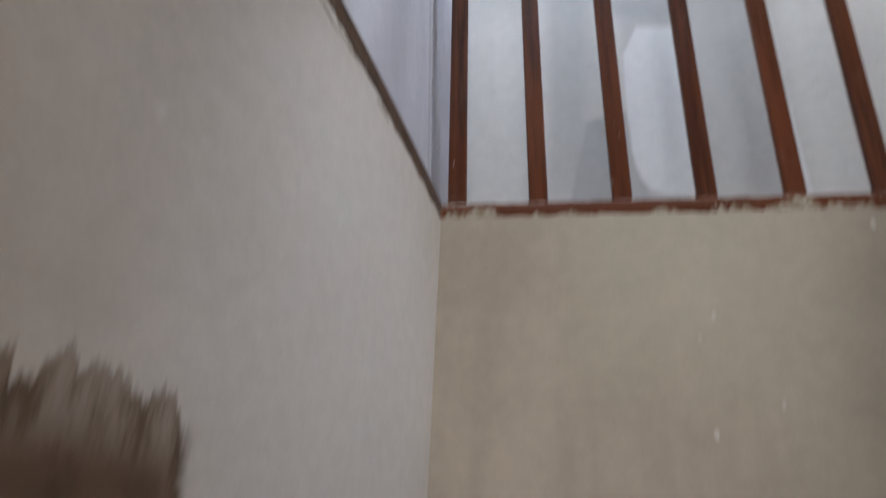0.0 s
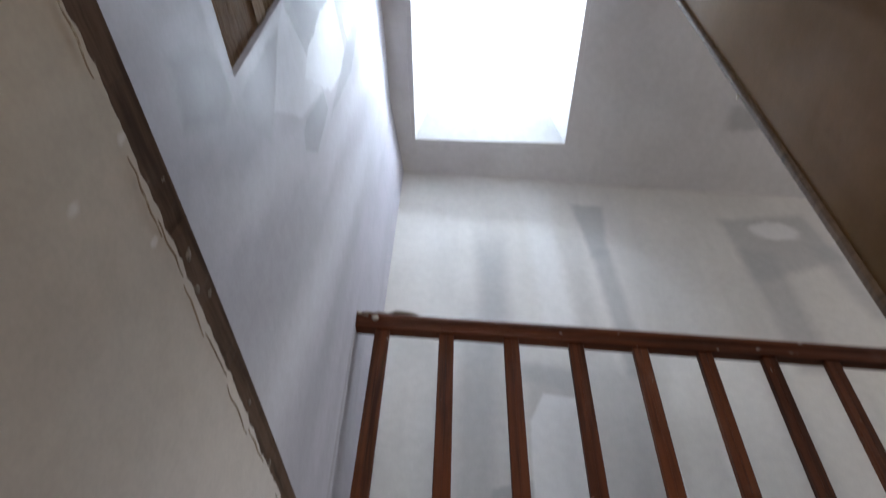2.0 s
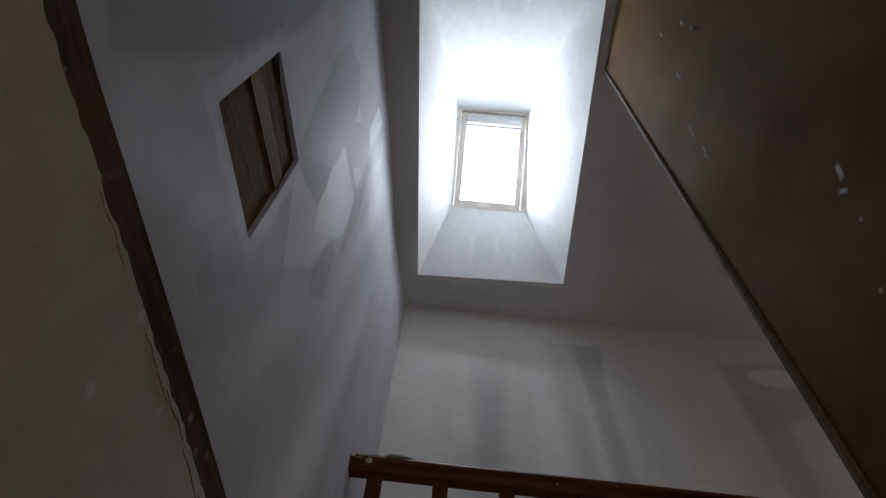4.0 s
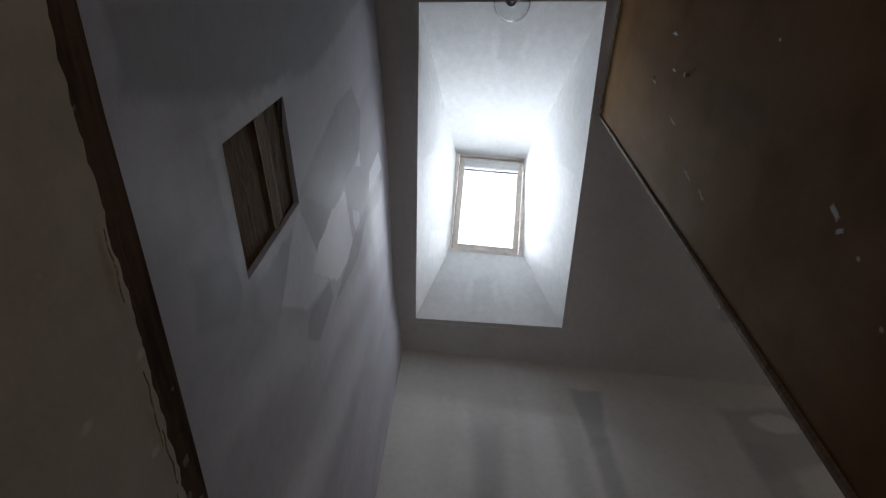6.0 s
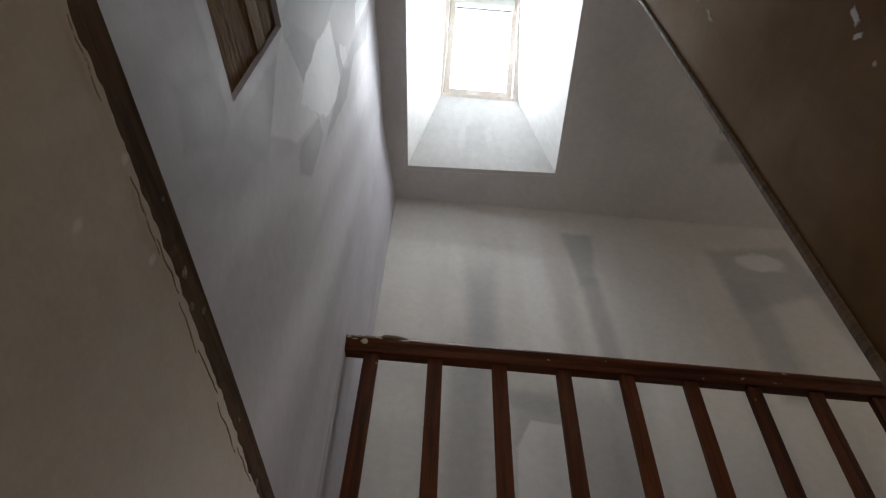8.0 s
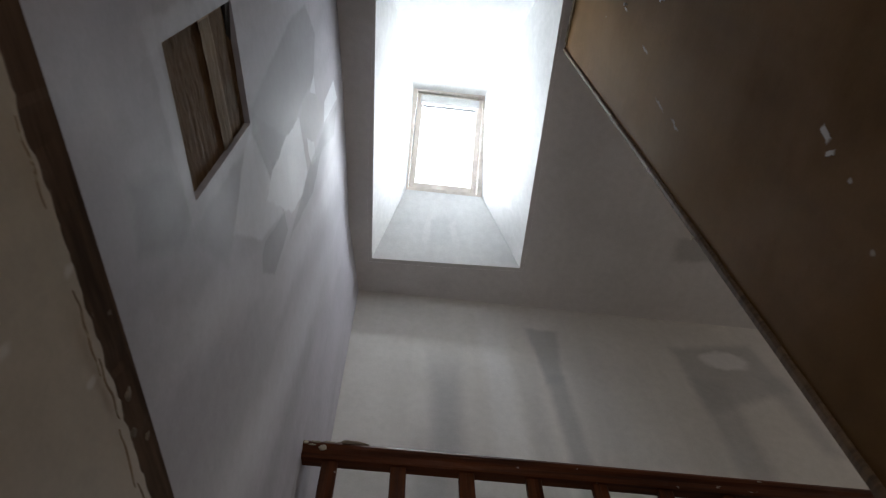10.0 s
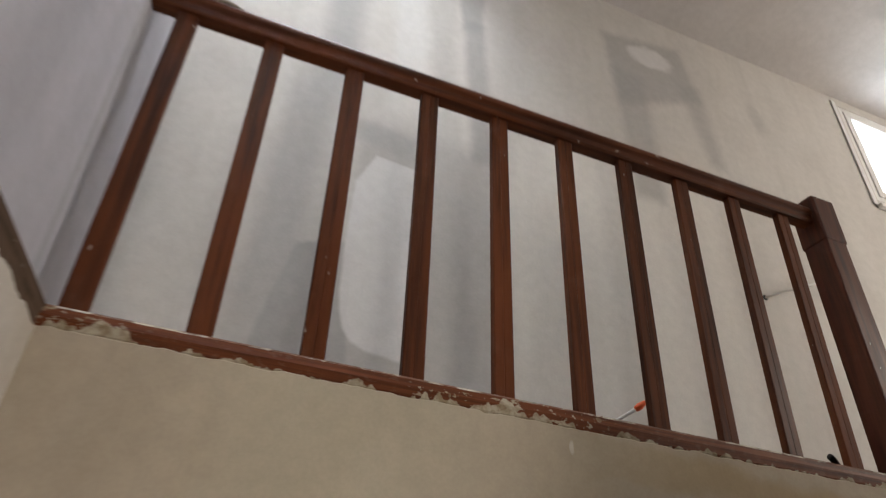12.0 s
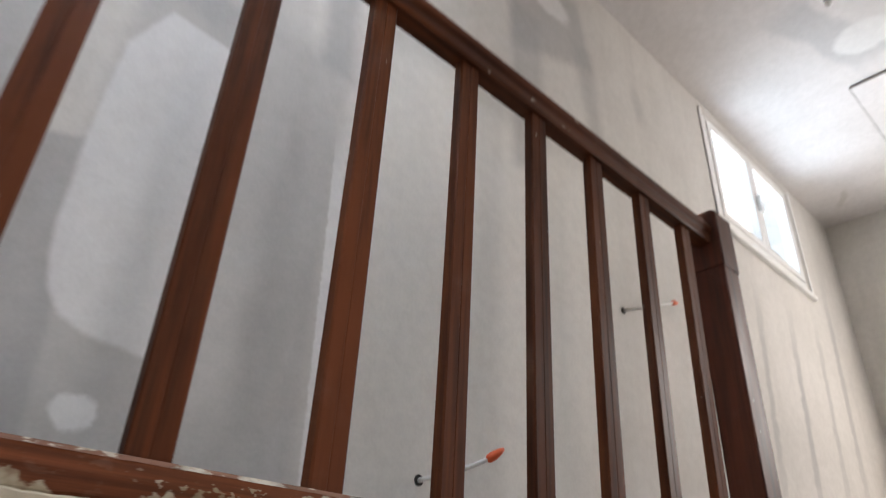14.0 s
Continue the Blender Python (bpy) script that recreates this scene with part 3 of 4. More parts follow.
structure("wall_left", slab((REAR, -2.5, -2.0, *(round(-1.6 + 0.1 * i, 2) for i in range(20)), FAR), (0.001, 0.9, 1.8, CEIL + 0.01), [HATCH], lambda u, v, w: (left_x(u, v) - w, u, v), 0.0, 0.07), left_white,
          "skimmed white plasterboard wall with grey and pale filler patches and a painted glint", "wall")


def ragged_wall(us, top, bottom, seed, amount, place, thick):
    """A plaster wall whose upper edge is broken off unevenly."""
    bm = bmesh.new()
    rows = []
    for u in us:
        t = top + ragged(u, seed, amount, 16.0)
        rows.append([bm.verts.new(place(u, v, w)) for v, w in ((t, thick), (t, 0.0012), (t - 0.002, 0.0), (t - 0.10, 0.0), (bottom, 0.0), (bottom, thick))])
    for a, b in zip(rows, rows[1:]):
        for i in range(6):
            bm.faces.new([a[i], a[(i + 1) % 6], b[(i + 1) % 6], b[i]])
    bm.faces.new(rows[0])
    bm.faces.new(rows[-1][::-1])
    return bm


structure("wall_left_lower", ragged_wall(np.arange(REAR, 0.0005, 0.008), -0.047, LOW, 3.0, 0.0075, lambda u, v, w: (left_x(u, 0) + 0.004 - w, u, v), 0.13), left_yellow,
          "old yellowed plaster wall with a brown damp stain", "wall")
structure("wall_stair", ragged_wall(np.arange(-0.02, 5.4, 0.008), -0.043, LOW, 7.0, 0.0045, lambda u, v, w: (u, -0.0215 + w, v), 0.15), stair_yellow,
          "old yellowed plaster wall under the railing", "wall")

# exposed brown joint between the two plasters of the left wall, with lumps left in it
bm = bmesh.new()
rows = []
for u in np.arange(REAR, 0.0005, 0.01):
    d = ragged(u, 11.0, 0.002, 30)
    rows.append([bm.verts.new((left_x(u, 0) + dx, u, z)) for z, dx in ((0.0005, 0.0045), (-0.02, 0.0015 + d), (-0.05, -0.002 + d), (-0.09, -0.004), (-0.09, -0.09), (0.0005, -0.09))])
for a, b in zip(rows, rows[1:]):
    for i in range(6):
        bm.faces.new([a[i], a[(i + 1) % 6], b[(i + 1) % 6], b[i]])
bm.faces.new(rows[0])
bm.faces.new(rows[-1][::-1])
structure("trim_left_joint", bm, joint_brown, "exposed rough brown joint between old and new plaster", "trim")

WIN2 = (3.56, 4.72, 1.795, 2.545)
structure("wall_far", slab((-0.30, END_X + 0.15), (LOW, -0.02, CEIL + 0.01), [WIN2], lambda u, v, w: (u, FAR + w, v), 0.0, 0.22), far_white,
          "white skimmed wall with grey trowelled filler bands", "wall")
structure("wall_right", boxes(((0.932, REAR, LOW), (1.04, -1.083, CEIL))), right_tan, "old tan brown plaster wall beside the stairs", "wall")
# end wall's opening is unseen, added for the room's extra lamp
structure("wall_room_end", slab((REAR, FAR), (LOW, CEIL), [(-2.40, -0.60, 0.75, 2.15)], lambda u, v, w: (END_X + w, u, v), 0.0, 0.15), room_white, "off-white plaster wall with an unseen opening added for a lamp", "wall")
structure("wall_rear", slab((-0.62, END_X + 0.15), (LOW, CEIL), [], lambda u, v, w: (u, REAR - w, v), 0.0, 0.15),
          room_white, "plain plaster wall", "wall")
# unseen partition, added to carry the lower lamp close to the stairs
structure("wall_stair_added", slab((-0.40, 0.931), (LOW, CEIL), [(0.17, 0.83, -1.72, -0.38)], lambda u, v, w: (u, -3.2 - w, v), 0.0, 0.12),
          room_white, "plain unseen partition added to hold a lamp's opening", "wall")
structure("floor_lower", boxes(((-0.62, REAR, LOW - 0.1), (END_X, FAR, LOW))), concrete, "bare grey screed floor", "floor")
structure("floor_upper", boxes(((2.45, REAR, -0.22), (END_X, -0.012, -0.012)), ((1.04, REAR, -0.22), (2.45, -1.075, -0.012)), ((0.0, 0.14, -0.22), (END_X, FAR, -0.012))), concrete,
          "bare screed floor of the upper storey", "floor")
structure("wall_stair_side", boxes(((0.94, -1.175, LOW), (2.55, -1.076, -0.22)), ((2.45, -1.075, LOW), (2.55, -0.012, -0.22))), stair_yellow, "plain old plaster wall of the stairwell", "wall")

# ceiling with the roof window's shaft
SH = [(0.061, 0.215), (0.929, 0.179), (0.867, -1.626), (-0.021, -1.552)]
TOP = [(0.214, -0.025, 3.115), (0.695, -0.025, 3.118), (0.668, -0.534, 3.614), (0.190, -0.530, 3.610)]


def ceiling_mesh():
    bm = bmesh.new()
    outer = [(-0.62, FAR), (END_X, FAR), (END_X, REAR), (-0.62, REAR)]
    for z in (CEIL, CEIL + 0.02):
        o = [bm.verts.new((*p, z)) for p in outer]
        i = [bm.verts.new((*p, z)) for p in SH]
        for a in range(4):
            bm.faces.new([o[a], o[(a + 1) % 4], i[(a + 1) % 4], i[a]])
    return bm


structure("ceiling", ceiling_mesh(), ceiling_white, "white plasterboard ceiling with filled joints", "ceiling")


def shaft_mesh():
    """Four splayed sides, each a slightly twisted sheet of some thickness."""
    bm = bmesh.new()
    lo = [Vector((*p, CEIL - 0.001)) for p in SH]
    hi = [Vector(p) for p in TOP]
    mid = sum(hi, Vector()) / 4
    steps = 10

    def out(p):
        d = p - mid
        d.z = 0
        return p + d.normalized() * 0.03

    for a in range(4):
        b = (a + 1) % 4
        faces = []
        for shift in (lambda p: p, out):
            grid = [[bm.verts.new(shift(lo[a].lerp(lo[b], u / steps).lerp(hi[a].lerp(hi[b], u / steps), v / steps))) for u in range(steps + 1)] for v in range(steps + 1)]
            for p, q in zip(grid, grid[1:]):
                for u in range(steps):
                    faces.append(bm.faces.new([p[u], p[u + 1], q[u + 1], q[u]]))
        for f in faces:
            f.material_index = a % 2
            f.smooth = True
    return bm


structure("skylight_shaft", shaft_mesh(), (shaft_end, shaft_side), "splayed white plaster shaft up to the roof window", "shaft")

# roof around the window, closing the shaft
u_ax = (Vector(TOP[1]) - Vector(TOP[0])).normalized()
v_ax = (Vector(TOP[3]) - Vector(TOP[0]))
v_ax = (v_ax - u_ax * v_ax.dot(u_ax)).normalized()
u_ax = -u_ax
n_ax = u_ax.cross(v_ax)
mid = sum((Vector(p) for p in TOP), Vector()) / 4
SKYM = Matrix.Translation(mid) @ Matrix((u_ax, v_ax, n_ax)).transposed().to_4x4()
SW, SHT = 0.478, 0.715

# ---- roof window ----
window_1 = tagged(new("window_1"), "pale pine roof window with a white vent bar", "roof window", kind="structure")
window_1.matrix_world = SKYM


def bar(lo, hi, bevel=0.003):
    bm = bmesh.new()
    box(bm, lo, hi, bevel)
    return bm


def ring_of_bars(name, w, h, t, n0, n1, material, parent, label=""):
    """Four members of a rectangular frame, the stiles between the rails."""
    for lo, hi in (((-w / 2, -h / 2, n0), (-w / 2 + t, h / 2, n1)), ((w / 2 - t, -h / 2, n0), (w / 2, h / 2, n1)),
                   ((-w / 2 + t, -h / 2, n0), (w / 2 - t, -h / 2 + t, n1)), ((-w / 2 + t, h / 2 - t, n0), (w / 2 - t, h / 2, n1))):
        part(name, bar(lo, hi), material, parent, label)


ring_of_bars("window_frame", SW + 0.03, SHT + 0.03, 0.034, -0.002, 0.09, pine, window_1)
ring_of_bars("sash", SW - 0.046, SHT - 0.046, 0.036, 0.018, 0.07, pine, window_1)
part("pane", bar((-SW / 2 + 0.05, -SHT / 2 + 0.05, 0.045), (SW / 2 - 0.05, SHT / 2 - 0.05, 0.051), 0), clear, window_1).visible_shadow = False
part("vent_bar", bar((-SW / 2 + 0.045, SHT / 2 - 0.100, -0.016), (SW / 2 - 0.045, SHT / 2 - 0.046, 0.030), 0.012), white_pvc, window_1, "white vent flap bar")
part("blind_rail", bar((-SW / 2 + 0.060, SHT / 2 - 0.124, 0.004), (SW / 2 - 0.060, SHT / 2 - 0.110, 0.020), 0.004), grey_bar, window_1, "thin grey metal rail")
roof = slab((-5.0, 1.2), (-0.98, 3.4), [(-SW / 2 - 0.01, SW / 2 + 0.01, -SHT / 2 - 0.01, SHT / 2 + 0.01)], lambda u, v, w: SKYM @ Vector((u, v, w)), 0.012, 0.10)

# ---- small window in the far wall ----
window_2 = tagged(new("window_2"), "small white two-leaf window high in the wall", "window", kind="structure")
window_2.matrix_world = pose((WIN2[0] + WIN2[1]) / 2, FAR + 0.03, (WIN2[2] + WIN2[3]) / 2)
W2, H2 = WIN2[1] - WIN2[0], WIN2[3] - WIN2[2]


def frame_xz(name, x0, x1, z0, z1, t, y0, y1, material, parent):
    for lo, hi in (((x0, y0, z0), (x0 + t, y1, z1)), ((x1 - t, y0, z0), (x1, y1, z1)), ((x0 + t, y0, z0), (x1 - t, y1, z0 + t)), ((x0 + t, y0, z1 - t), (x1 - t, y1, z1))):
        part(name, bar(lo, hi, 0.004), material, parent)


frame_xz("window_frame", -W2 / 2, W2 / 2, -H2 / 2, H2 / 2, 0.035, -0.028, 0.05, white_pvc, window_2)
for side in (-1, 1):
    x0, x1 = (-W2 / 2 + 0.037, -0.006) if side < 0 else (0.006, W2 / 2 - 0.037)
    leaf = tagged(new("casement"), "white plastic casement")
    leaf.parent = window_2
    frame_xz("sash", x0, x1, -H2 / 2 + 0.037, H2 / 2 - 0.037, 0.044, -0.034, 0.03, white_pvc, leaf)
    part("pane", bar((x0 + 0.042, -0.004, -H2 / 2 + 0.079), (x1 - 0.042, 0.004, H2 / 2 - 0.079), 0), clear, leaf).visible_shadow = False
part("window_sill", bar((-W2 / 2 - 0.03, -0.062, -H2 / 2 - 0.075), (W2 / 2 + 0.03, -0.031, -H2 / 2 - 0.045), 0.006), white_pvc, window_2)
part("window_handle", bar((-0.012, -0.062, -0.06), (0.012, -0.036, 0.06), 0.006), white_pvc, window_2)
for lo, hi in (((-W2 / 2 - 0.055, -0.040, -H2 / 2 - 0.05), (-W2 / 2 - 0.022, -0.031, H2 / 2 + 0.02)), ((W2 / 2 + 0.022, -0.040, -H2 / 2 - 0.05), (W2 / 2 + 0.055, -0.031, H2 / 2 + 0.02))):
    part("casing", bar(lo, hi, 0.003), white_pvc, window_2)

# ---- wood bead on the end of the right-hand wall ----
bm = bmesh.new()
rows = []
for z in np.arange(-0.6, CEIL - 0.004, 0.03):
    d = ragged(z, 21.0, 0.0025, 6)
    rows.append([bm.verts.new((0.932 + a, -1.083 + b + (d if b < 0 else 0), z)) for a, b in ((0.10, 0.010), (-0.002, 0.010), (-0.006, 0.006), (-0.007, -0.006), (-0.004, -0.011), (0.004, -0.012), (0.004, 0.001), (0.10, 0.001))])
for a, b in zip(rows, rows[1:]):
    for i in range(8):
        bm.faces.new([a[i], a[(i + 1) % 8], b[(i + 1) % 8], b[i]])
bm.faces.new(rows[0])
bm.faces.new(rows[-1][::-1])
structure("trim_wall_end", bm, corner_wood, "worn brown wooden bead on the wall's end", "trim")
bm = bmesh.new()
rows = []
for y in np.arange(-2.6, -1.10, 0.02):
    d = ragged(y, 31.0, 0.005, 7)
    rows.append([bm.verts.new((0.932 + a, y, CEIL + b)) for a, b in ((0.004, -0.014 + d), (-0.006, -0.010 + d), (-0.008, -0.001), (0.004, -0.001))])
for a, b in zip(rows, rows[1:]):
    for i in range(4):
        bm.faces.new([a[i], a[(i + 1) % 4], b[(i + 1) % 4], b[i]])
structure("trim_ceiling_edge", bm, chipped, "ragged cream filler line along the ceiling", "trim")

def daub(x, y, z, sx, sy, sz, seed):
    bm = bmesh.new()
    bmesh.ops.create_icosphere(bm, subdivisions=3, radius=1.0)
    for v in bm.verts:
        v.co *= 1 + 0.45 * noise.noise(v.co * 1.7 + Vector((seed, 0, 0))) + 0.2 * noise.noise(v.co * 4 + Vector((seed, 3, 0)))
        v.co = Vector((x + v.co.x * sx, y + v.co.y * sy, z + v.co.z * sz))
    return bm


# ---- railing ----
railing = tagged(new("railing"), "red-brown varnished wooden landing railing, specked with plaster", "railing")
WIDE, DEEP, TALL = 0.053, 0.024, 0.882

# handrail: moulded, rounded top
LIFT = 0.026
half = [(0.0, TALL + 0.076), (0.014, TALL + 0.074), (0.026, TALL + 0.067), (0.032, TALL + 0.055), (0.031, TALL + 0.042), (0.025, TALL + 0.035), (0.023, TALL + 0.030), (0.024, TALL + 0.006), (0.021, TALL)]
outline = [(-a, b) for a, b in half] + [(a, b) for a, b in half[:0:-1]]
part("handrail", extrude_profile(outline, left_x(0, 0.9) - 0.012, 2.285, lambda a, b, c: (c, a + 0.012, b + LIFT)), wood_along, railing)
for x, y, z, sx, sz, seed in ((-0.004, -0.0225, 0.052, 0.010, 0.006, 71), (0.018, -0.0235, 0.042, 0.012, 0.003, 73), (0.030, -0.0225, 0.058, 0.016, 0.004, 75), (0.075, -0.0215, 0.062, 0.020, 0.003, 77)):
    part("plaster_daub", daub(x, y, TALL + LIFT + z, sx, 0.0018, sz, seed), chipped, railing, "dried plaster scuff", smooth=True)
bm = bmesh.new()
rows = []
for u in np.arange(0.045, 3.2, 0.012):
    d, e = ragged(u, 41.0, 0.0010, 12), ragged(u, 43.0, 0.004, 9)
    rows.append([bm.verts.new((u, y, z)) for y, z in ((-0.018 + d, -0.002), (-0.014, 0.0015 + 0.3 * d), (0.139, 0.0015), (0.139, -0.05), (-0.012, -0.05), (-0.020 + d, -0.040 + e), (-0.022 + d, -0.02))])
for a, b in zip(rows, rows[1:]):
    for i in range(7):
        bm.faces.new([a[i], a[(i + 1) % 7], b[(i + 1) % 7], b[i]])
bm.faces.new(rows[0])
bm.faces.new(rows[-1][::-1])
part("bottom_rail", bm, wood_smeared, railing, "chipped red-brown rail smeared with plaster")

g = WIDE / 2
section = [(-g + 0.003, 0), (-0.0012, 0), (0, 0.0011), (0.0012, 0), (g - 0.003, 0), (g, 0.003), (g, DEEP - 0.003), (g - 0.003, DEEP), (-g + 0.003, DEEP), (-g, DEEP - 0.003), (-g, 0.003)]
stick = mesh("baluster", extrude_profile(section, 0.0, TALL + LIFT + 0.002, lambda a, b, c: (a, b + 0.001, c)), wood_up)
for i in range(10):
    ob = new("baluster", stick)
    ob.parent = railing
    # the sticks stand unevenly: the foot of each, and how far its head leans off
    lower = 0.1095 + 0.2232 * i + (-0.003, 0.006, 0.013, 0.014, 0.017, 0.0125, 0.0085, 0.0025, -0.002, -0.003)[i]
    over = (-0.0195, -0.021, -0.0195, -0.0125, -0.009, 0.002, 0.009, 0.0175, 0.0215, 0.0215)[i]
    ob.matrix_basis = pose(lower, 0.0, 0.001, 0, math.degrees(over / TALL), 1.2 * math.sin(i * 1.7))

NX, NY = 2.322, 0.012
bm = bmesh.new()
box(bm, (NX - 0.048, NY - 0.048, -0.001), (NX + 0.048, NY + 0.048, 0.84), 0.005)
post = part("newel_post", bm, wood_post, railing, "dark varnished square newel post")
bm = bmesh.new()
for lo, hi, bev in (((NX - 0.052, NY - 0.052, 0.825), (NX + 0.052, NY + 0.052, 1.018), 0.006), ((NX - 0.043, NY - 0.043, 1.005), (NX + 0.043, NY + 0.043, 1.032), 0.010)):
    box(bm, lo, hi, bev)
part("newel_cap", bm, wood_post, post)
part("plaster_daub", daub(0.055, -0.022, TALL + LIFT + 0.035, 0.012, 0.003, 0.012, 61), chipped, railing, "dried plaster daub", smooth=True)
part("plaster_daub", daub(0.150, -0.008, TALL + LIFT + 0.074, 0.050, 0.016, 0.0025, 63), chipped, railing, "dried plaster daub", smooth=True)
bm = bmesh.new()
rows = []
for u in np.arange(0.05, 2.25, 0.01):
    w = 0.0016 + 0.30 * abs(ragged(u, 51.0, 0.003, 18))
    rows.append([bm.verts.new((u, y, z)) for y, z in ((-0.0185, -0.0005 - w), (-0.0150, 0.0030), (-0.006 + ragged(u, 53.0, 0.002, 15), 0.0022), (-0.004, 0.0010), (-0.016, -0.0005 - w))])
for a, c in zip(rows, rows[1:]):
    for i in range(5):
        bm.faces.new([a[i], a[(i + 1) % 5], c[(i + 1) % 5], c[i]])
part("dust_line", bm, dusty, railing, "pale plaster dust along the rail's edge")

# lumps left in the joint of the left wall
for i, (y, s) in enumerate(((-1.245, 0.009), (-1.135, 0.012), (-1.085, 0.010), (-1.055, 0.012), (-0.82, 0.008), (-0.66, 0.009), (-0.18, 0.008))):
    tagged(part("plaster_lump", daub(left_x(y, 0) + 0.001, y, -0.012 - 0.012 * (i % 3), 0.002, s * 0.7, s * 0.55, 90 + i * 2.0), chipped_dark, None, smooth=True),
           "small dried plaster lump stuck in the brown joint", "plaster lump", "lumps in the wall joint")



def flake(y0, y1, z0, z1, seed):
    """A loose sliver of old plaster that stands off the wall's broken edge."""
    bm = bmesh.new()
    rows = []
    for u in np.linspace(y0, y1, 22):
        s = (u - y0) / (y1 - y0)
        w = math.sin(math.pi * s) ** 0.6
        zc = z0 + (z1 - z0) * s + 0.004 * noise.noise((u * 40, seed, 0))
        h = 0.0004 + 0.0012 * w * (0.6 + 0.7 * abs(noise.noise((u * 55, seed, 3))))
        x = left_x(u, 0) + 0.0045
        rows.append([bm.verts.new((x + d, u, z)) for d, z in ((0, zc - h), (0.0012 * w, zc - 0.3 * h), (0.0016 * w, zc + 0.5 * h), (0.001, zc + h))])
    for a, b in zip(rows, rows[1:]):
        for i in range(4):
            bm.faces.new([a[i], a[(i + 1) % 4], b[(i + 1) % 4], b[i]])
    bm.faces.new(rows[0])
    bm.faces.new(rows[-1][::-1])
    return bm


for i, (a, b, lo, hi) in enumerate(((-1.31, -1.20, -0.062, -0.066), (-1.22, -1.13, -0.060, -0.058), (-1.12, -1.03, -0.064, -0.070), (-1.03, -0.93, -0.066, -0.060), (-0.92, -0.80, -0.068, -0.072), (-0.80, -0.70, -0.062, -0.060),
                                    (-0.60, -0.52, -0.060, -0.064), (-1.49, -1.40, -0.058, -0.060))):
    tagged(part("plaster_flake", flake(a, b, lo, hi, 5.1 * i), plaster_skin), "thin loose flake of old plaster at the wall's broken edge", "plaster flake", "flakes along the wall joint")

# ---- open access hatch in the left wall, paper-faced insulation behind it ----
hatch = tagged(new("insulation_panel"), "crumpled brown kraft-faced insulation in an open wall hole", "insulation")
y0, y1, z0, z1 = HATCH


def crumple(ya, yb, za, zb, depth, seed, ripple, lean=0.0, ny=36, nz=44):
    bm = bmesh.new()
    grid = []
    for j in range(nz + 1):
        row = []
        for i in range(ny + 1):
            y, z = ya + (yb - ya) * i / ny, za + (zb - za) * j / nz
            z += lean * (i / ny - 0.5) + 0.012 * noise.noise((y * 9, seed, 1)) * min(1, 4 * j / nz, 4 - 4 * j / nz)
            bend = z + 0.05 * noise.noise((y * 7, z * 5, seed + 3))
            d = depth + ripple * (noise.noise((y * 5, bend * 60, seed)) + 0.5 * noise.noise((y * 11, bend * 130, seed)))
            row.append(bm.verts.new((left_x(y, z) - d, y, z)))
        grid.append(row)
    for a, b in zip(grid, grid[1:]):
        for i in range(ny):
            bm.faces.new([a[i], a[i + 1], b[i + 1], b[i]])
    bmesh.ops.solidify(bm, geom=bm.faces[:], thickness=0.002)
    return bm


part("paper_sheet", crumple(y0 - 0.01, y1 + 0.01, z0 - 0.01, z1 + 0.01, 0.013, 1.0, 0.0016, 0.0, 28, 110), kraft_paper, hatch, smooth=True)
part("paper_strip", crumple(y0 + 0.004, y1 - 0.004, 0.615, 0.683, 0.0075, 5.0, 0.0012, 0.02, 40, 12), kraft_pale, hatch, "pale folded paper strip", smooth=True)
part("paper_strip", crumple(y0 + 0.004, y1 - 0.004, 0.683, 0.772, 0.0105, 9.0, 0.0018, 0.02, 40, 14), kraft_paper, hatch, "loose brown paper strip", smooth=True)
# near-black strip paints the shaded gap along the hole's upper edge
part("shade_strip", boxes(((left_x(y1, 0.5) - 0.08, y0 - 0.02, z1 - 0.03), (left_x(y0, 0.5) - 0.016, y1 + 0.02, z1 + 0.01))), hole_shade, hatch, "near-black strip standing for the shaded gap in the hole")


# ---- cables with orange caps ----
def wire_outlet(hole, bend, tip, cap_way):
    thing = tagged(new("wire_outlet"), "white cable with an orange cap sticking out of the wall", "cable", "wall cables")
    # flat black disc on the wall paints the hole's dark inside
    part("hole_shade_disc", tube([(hole[0], FAR + 0.004, hole[2]), (hole[0], FAR - 0.002, hole[2])], 0.013, 16), hole_shade, thing, "near-black disc standing for the cable hole's dark inside")
    a, b, c = Vector(hole), Vector(bend), Vector(tip)
    pts = [a * (1 - s) ** 2 + b * 2 * s * (1 - s) + c * s * s for s in (i / 12 for i in range(13))]
    part("cable", tube(pts, 0.0055), cable_white, thing, smooth=True)
    w = Vector(cap_way).normalized()
    part("cap", tube([c - w * 0.006, c, c + w * 0.014, c + w * 0.030, c + w * 0.042], [0.006, 0.010, 0.011, 0.008, 0.004]), orange, thing, "bright orange wire cap", smooth=True)
    return thing


wire_outlet((2.484, FAR, 0.886), (2.575, FAR - 0.07, 0.915), (2.735, FAR - 0.07, 0.985), (1, 0, 0.35))
wire_outlet((1.545, FAR, 0.140), (1.56, FAR - 0.11, 0.145), (1.605, FAR - 0.165, 0.180), (0.75, -0.35, 0.6))

conduit = tagged(new("conduit_end"), "short dark corrugated conduit end lying on the bottom rail", "conduit")
pts, rad = [], []
for i in range(30):
    s = i / 29
    pts.append((2.075 + 0.055 * s, 0.045 + 0.02 * s, 0.010 + 0.036 * math.cos(s * 1.5)))
    rad.append(0.0075 if i % 2 else 0.0095)
part("conduit_tube", tube(pts, rad, 12), black_plastic, conduit, smooth=True)

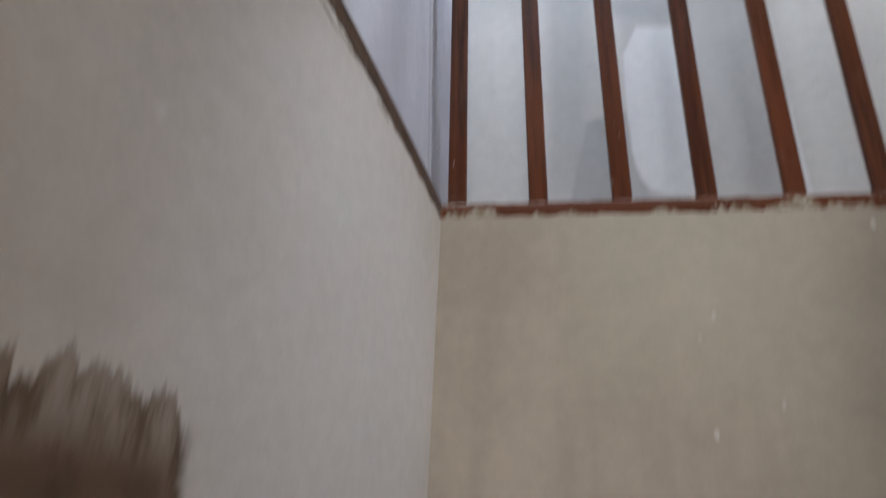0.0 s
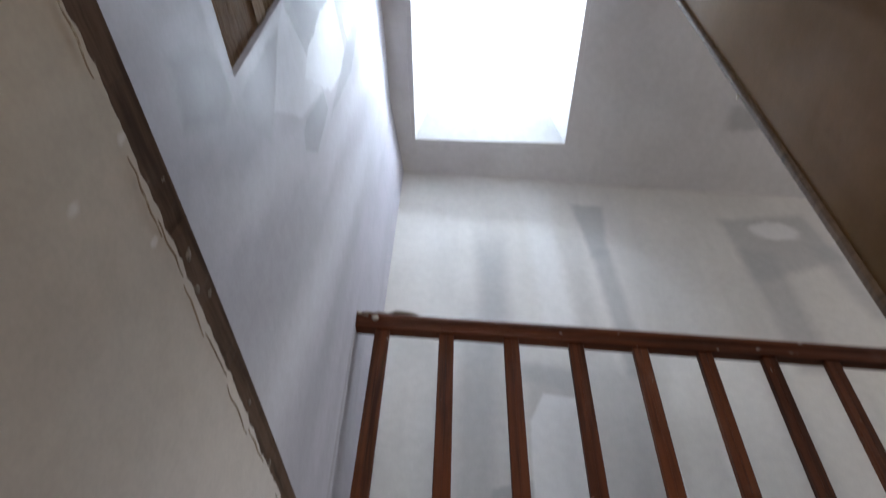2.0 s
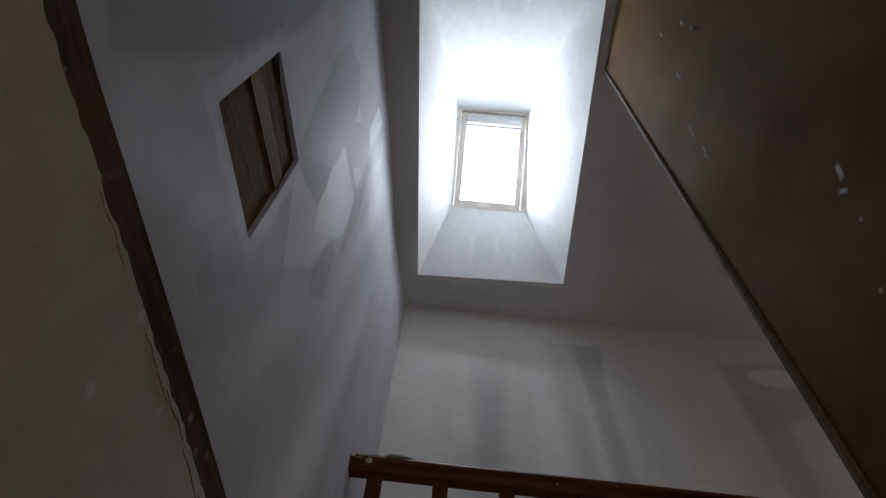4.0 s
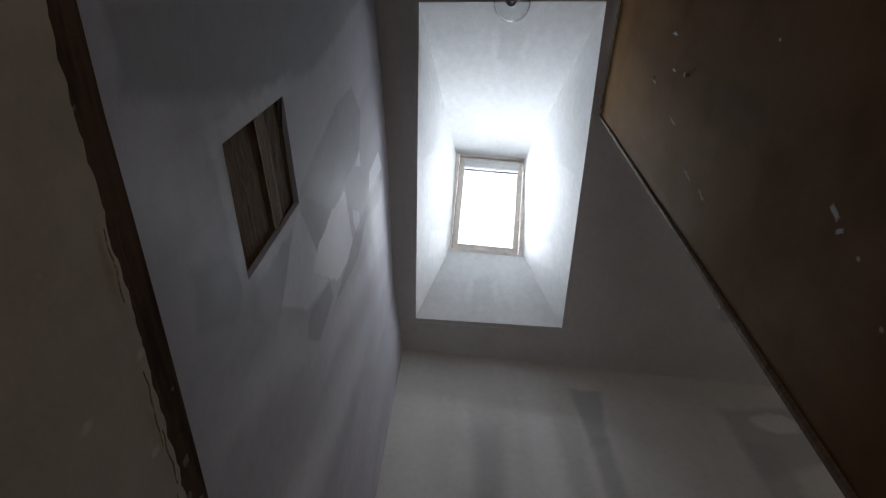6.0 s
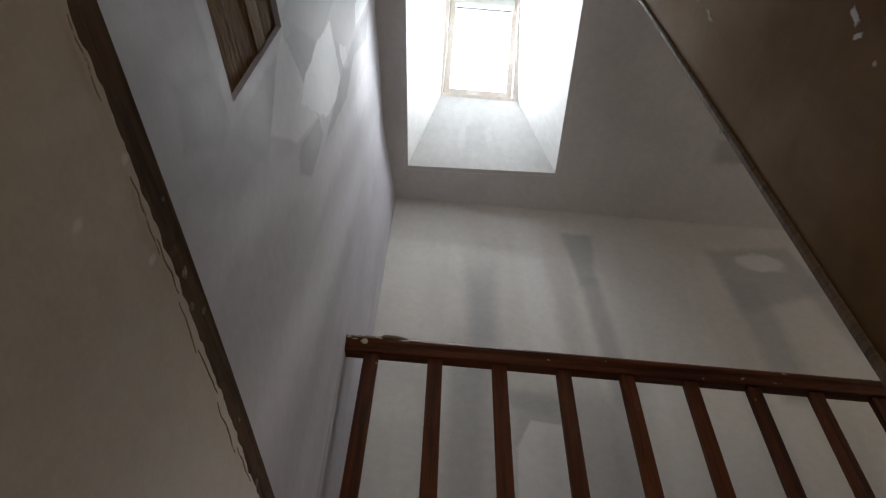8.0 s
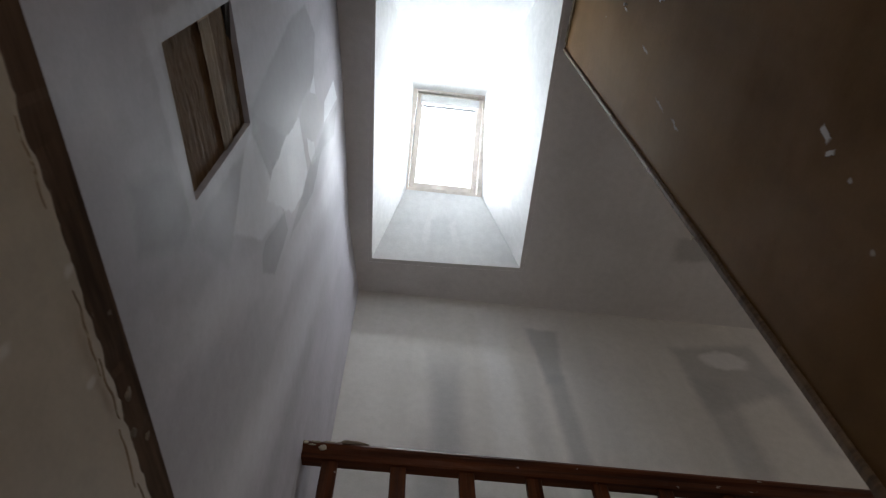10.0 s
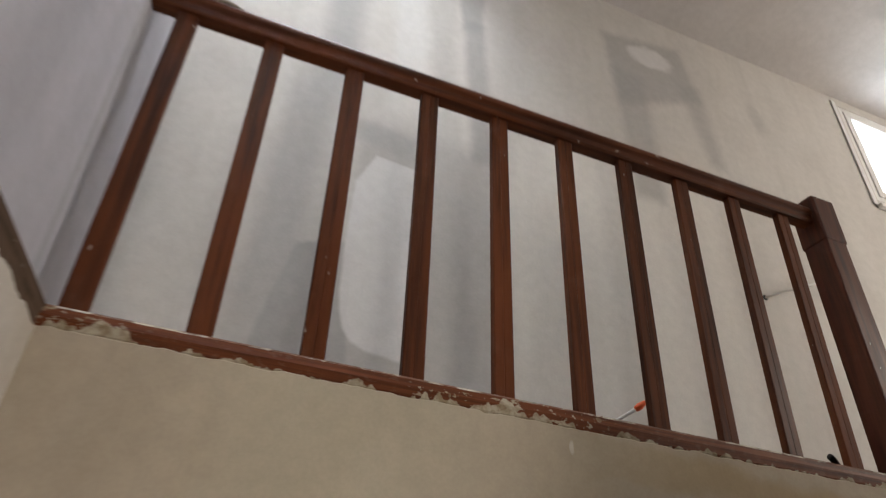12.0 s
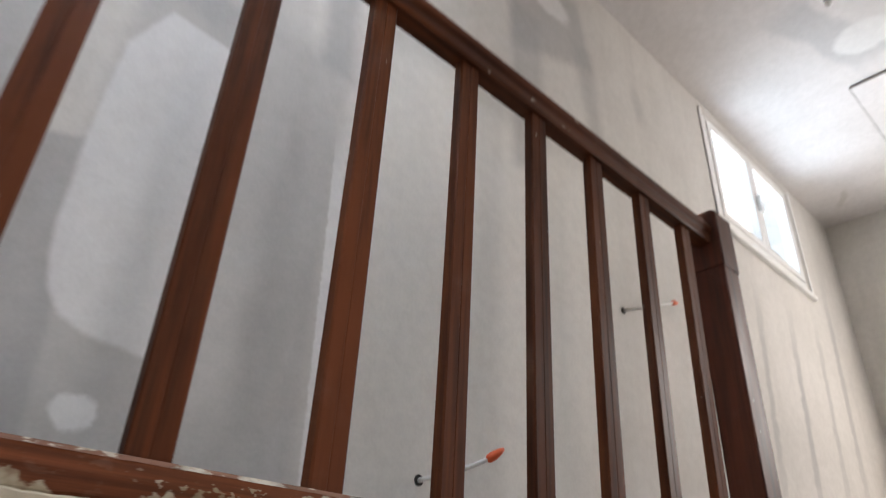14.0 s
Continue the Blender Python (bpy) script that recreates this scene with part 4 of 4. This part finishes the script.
# ---- bare bulb on its cord ----
bulb = tagged(new("pendant_bulb"), "large clear glass bulb hanging on a cord", "pendant lamp")
BX, BY, BZ = 0.388, -1.650, 1.56
part("cord", tube([(BX, BY, BZ + 0.12), (BX, BY, CEIL + 0.002)], 0.004), cable_white, bulb)
part("socket", tube([(BX, BY, BZ + 0.055), (BX, BY, BZ + 0.075), (BX, BY, BZ + 0.12), (BX, BY, BZ + 0.13)], [0.016, 0.02, 0.02, 0.008], 16), white_pvc, bulb)
bm = bmesh.new()
bmesh.ops.create_uvsphere(bm, u_segments=32, v_segments=20, radius=0.060)
bmesh.ops.translate(bm, vec=(BX, BY, BZ), verts=bm.verts)
globe = part("globe", bm, clear, bulb, "clear glass globe", smooth=True)
shell = globe.modifiers.new("shell", "SOLIDIFY")
shell.thickness, shell.offset = 0.0012, -1.0
part("filament_stem", tube([(BX, BY, BZ + 0.056), (BX, BY, BZ + 0.01), (BX, BY, BZ - 0.015)], [0.006, 0.004, 0.002], 10), metal, bulb, smooth=True)
part("ceiling_rose", tube([(BX, BY, CEIL + 0.001), (BX, BY, CEIL - 0.015), (BX, BY, CEIL - 0.03)], [0.045, 0.045, 0.02], 20), white_pvc, bulb)

# ---- ceiling fittings of the room ----
rose = tagged(new("ceiling_lamp_holder"), "white ceiling rose with a bare lamp holder", "lamp holder")
RX, RY = 3.25, -0.37
part("rose", tube([(RX, RY, CEIL + 0.001), (RX, RY, CEIL - 0.012), (RX, RY, CEIL - 0.02)], [0.04, 0.04, 0.02], 20), white_pvc, rose)
part("holder", tube([(RX, RY, CEIL - 0.018), (RX, RY, CEIL - 0.055)], 0.014, 14), black_plastic, rose, "small black lamp socket")
part("lamp_bulb", tube([(RX, RY, CEIL - 0.054), (RX, RY, CEIL - 0.075), (RX, RY, CEIL - 0.095), (RX, RY, CEIL - 0.10)], [0.008, 0.016, 0.012, 0.004], 14), white_pvc, rose, smooth=True)

attic = tagged(new("attic_hatch"), "white ceiling hatch panel with a dark metal edge strip", "hatch")
part("panel", boxes(((4.025, -1.00, CEIL - 0.008), (4.80, -0.225, CEIL + 0.002)), bevel=0.002), ceiling_white, attic)
part("edge_strip", boxes(((4.005, -1.00, CEIL - 0.012), (4.020, -0.225, CEIL + 0.001)), bevel=0.002), metal, attic, "dark worn metal strip")
part("gap_strip", boxes(((4.025, -0.223, CEIL - 0.004), (4.80, -0.219, CEIL + 0.001))), metal, attic, "thin dark joint line")
structure("roof", roof, concrete, "roof slope around the window", "roof")

# pale cloudy sky far beyond the small window
k = Nodes("cloudy_sky")
emit = k.t.nodes.new("ShaderNodeEmission")
k.put(emit.inputs["Color"], k.mix(k.range(k.noise(k.pos, 0.25, 4.0), 0.35, 0.7), (0.86, 0.92, 1.0), (1.0, 1.0, 1.0)))
emit.inputs["Strength"].default_value = 2.2
k.put(k.t.nodes["Material Output"].inputs["Surface"], emit.outputs[0])
structure("backdrop", boxes(((2.0, 14.0, -4.0), (60.0, 14.2, 36.0))), k.mat, "pale cloudy sky outside the window", "sky")


# ---- nails left in the right-hand wall ----
def nail(y, z, out, r, material, label):
    thing = tagged(new("wall_nail"), label, "nail", "nails in the stair wall")
    part("shank", tube([(0.936, y, z), (0.932 - out, y, z - 0.004)], r * 0.5, 8), material, thing)
    part("nail_head", tube([(0.9335 - out, y, z - 0.004), (0.9315 - out, y, z - 0.004)], r, 12), material, thing)


nail(-1.502, 1.345, 0.014, 0.008, metal, "rusty nail in the old tan plaster wall")
nail(-1.432, 1.72, 0.010, 0.005, metal, "rusty nail in the old tan plaster wall")
nail(-1.078, 0.690, 0.012, 0.006, chipped, "plaster-covered nail in the wall's wooden bead")
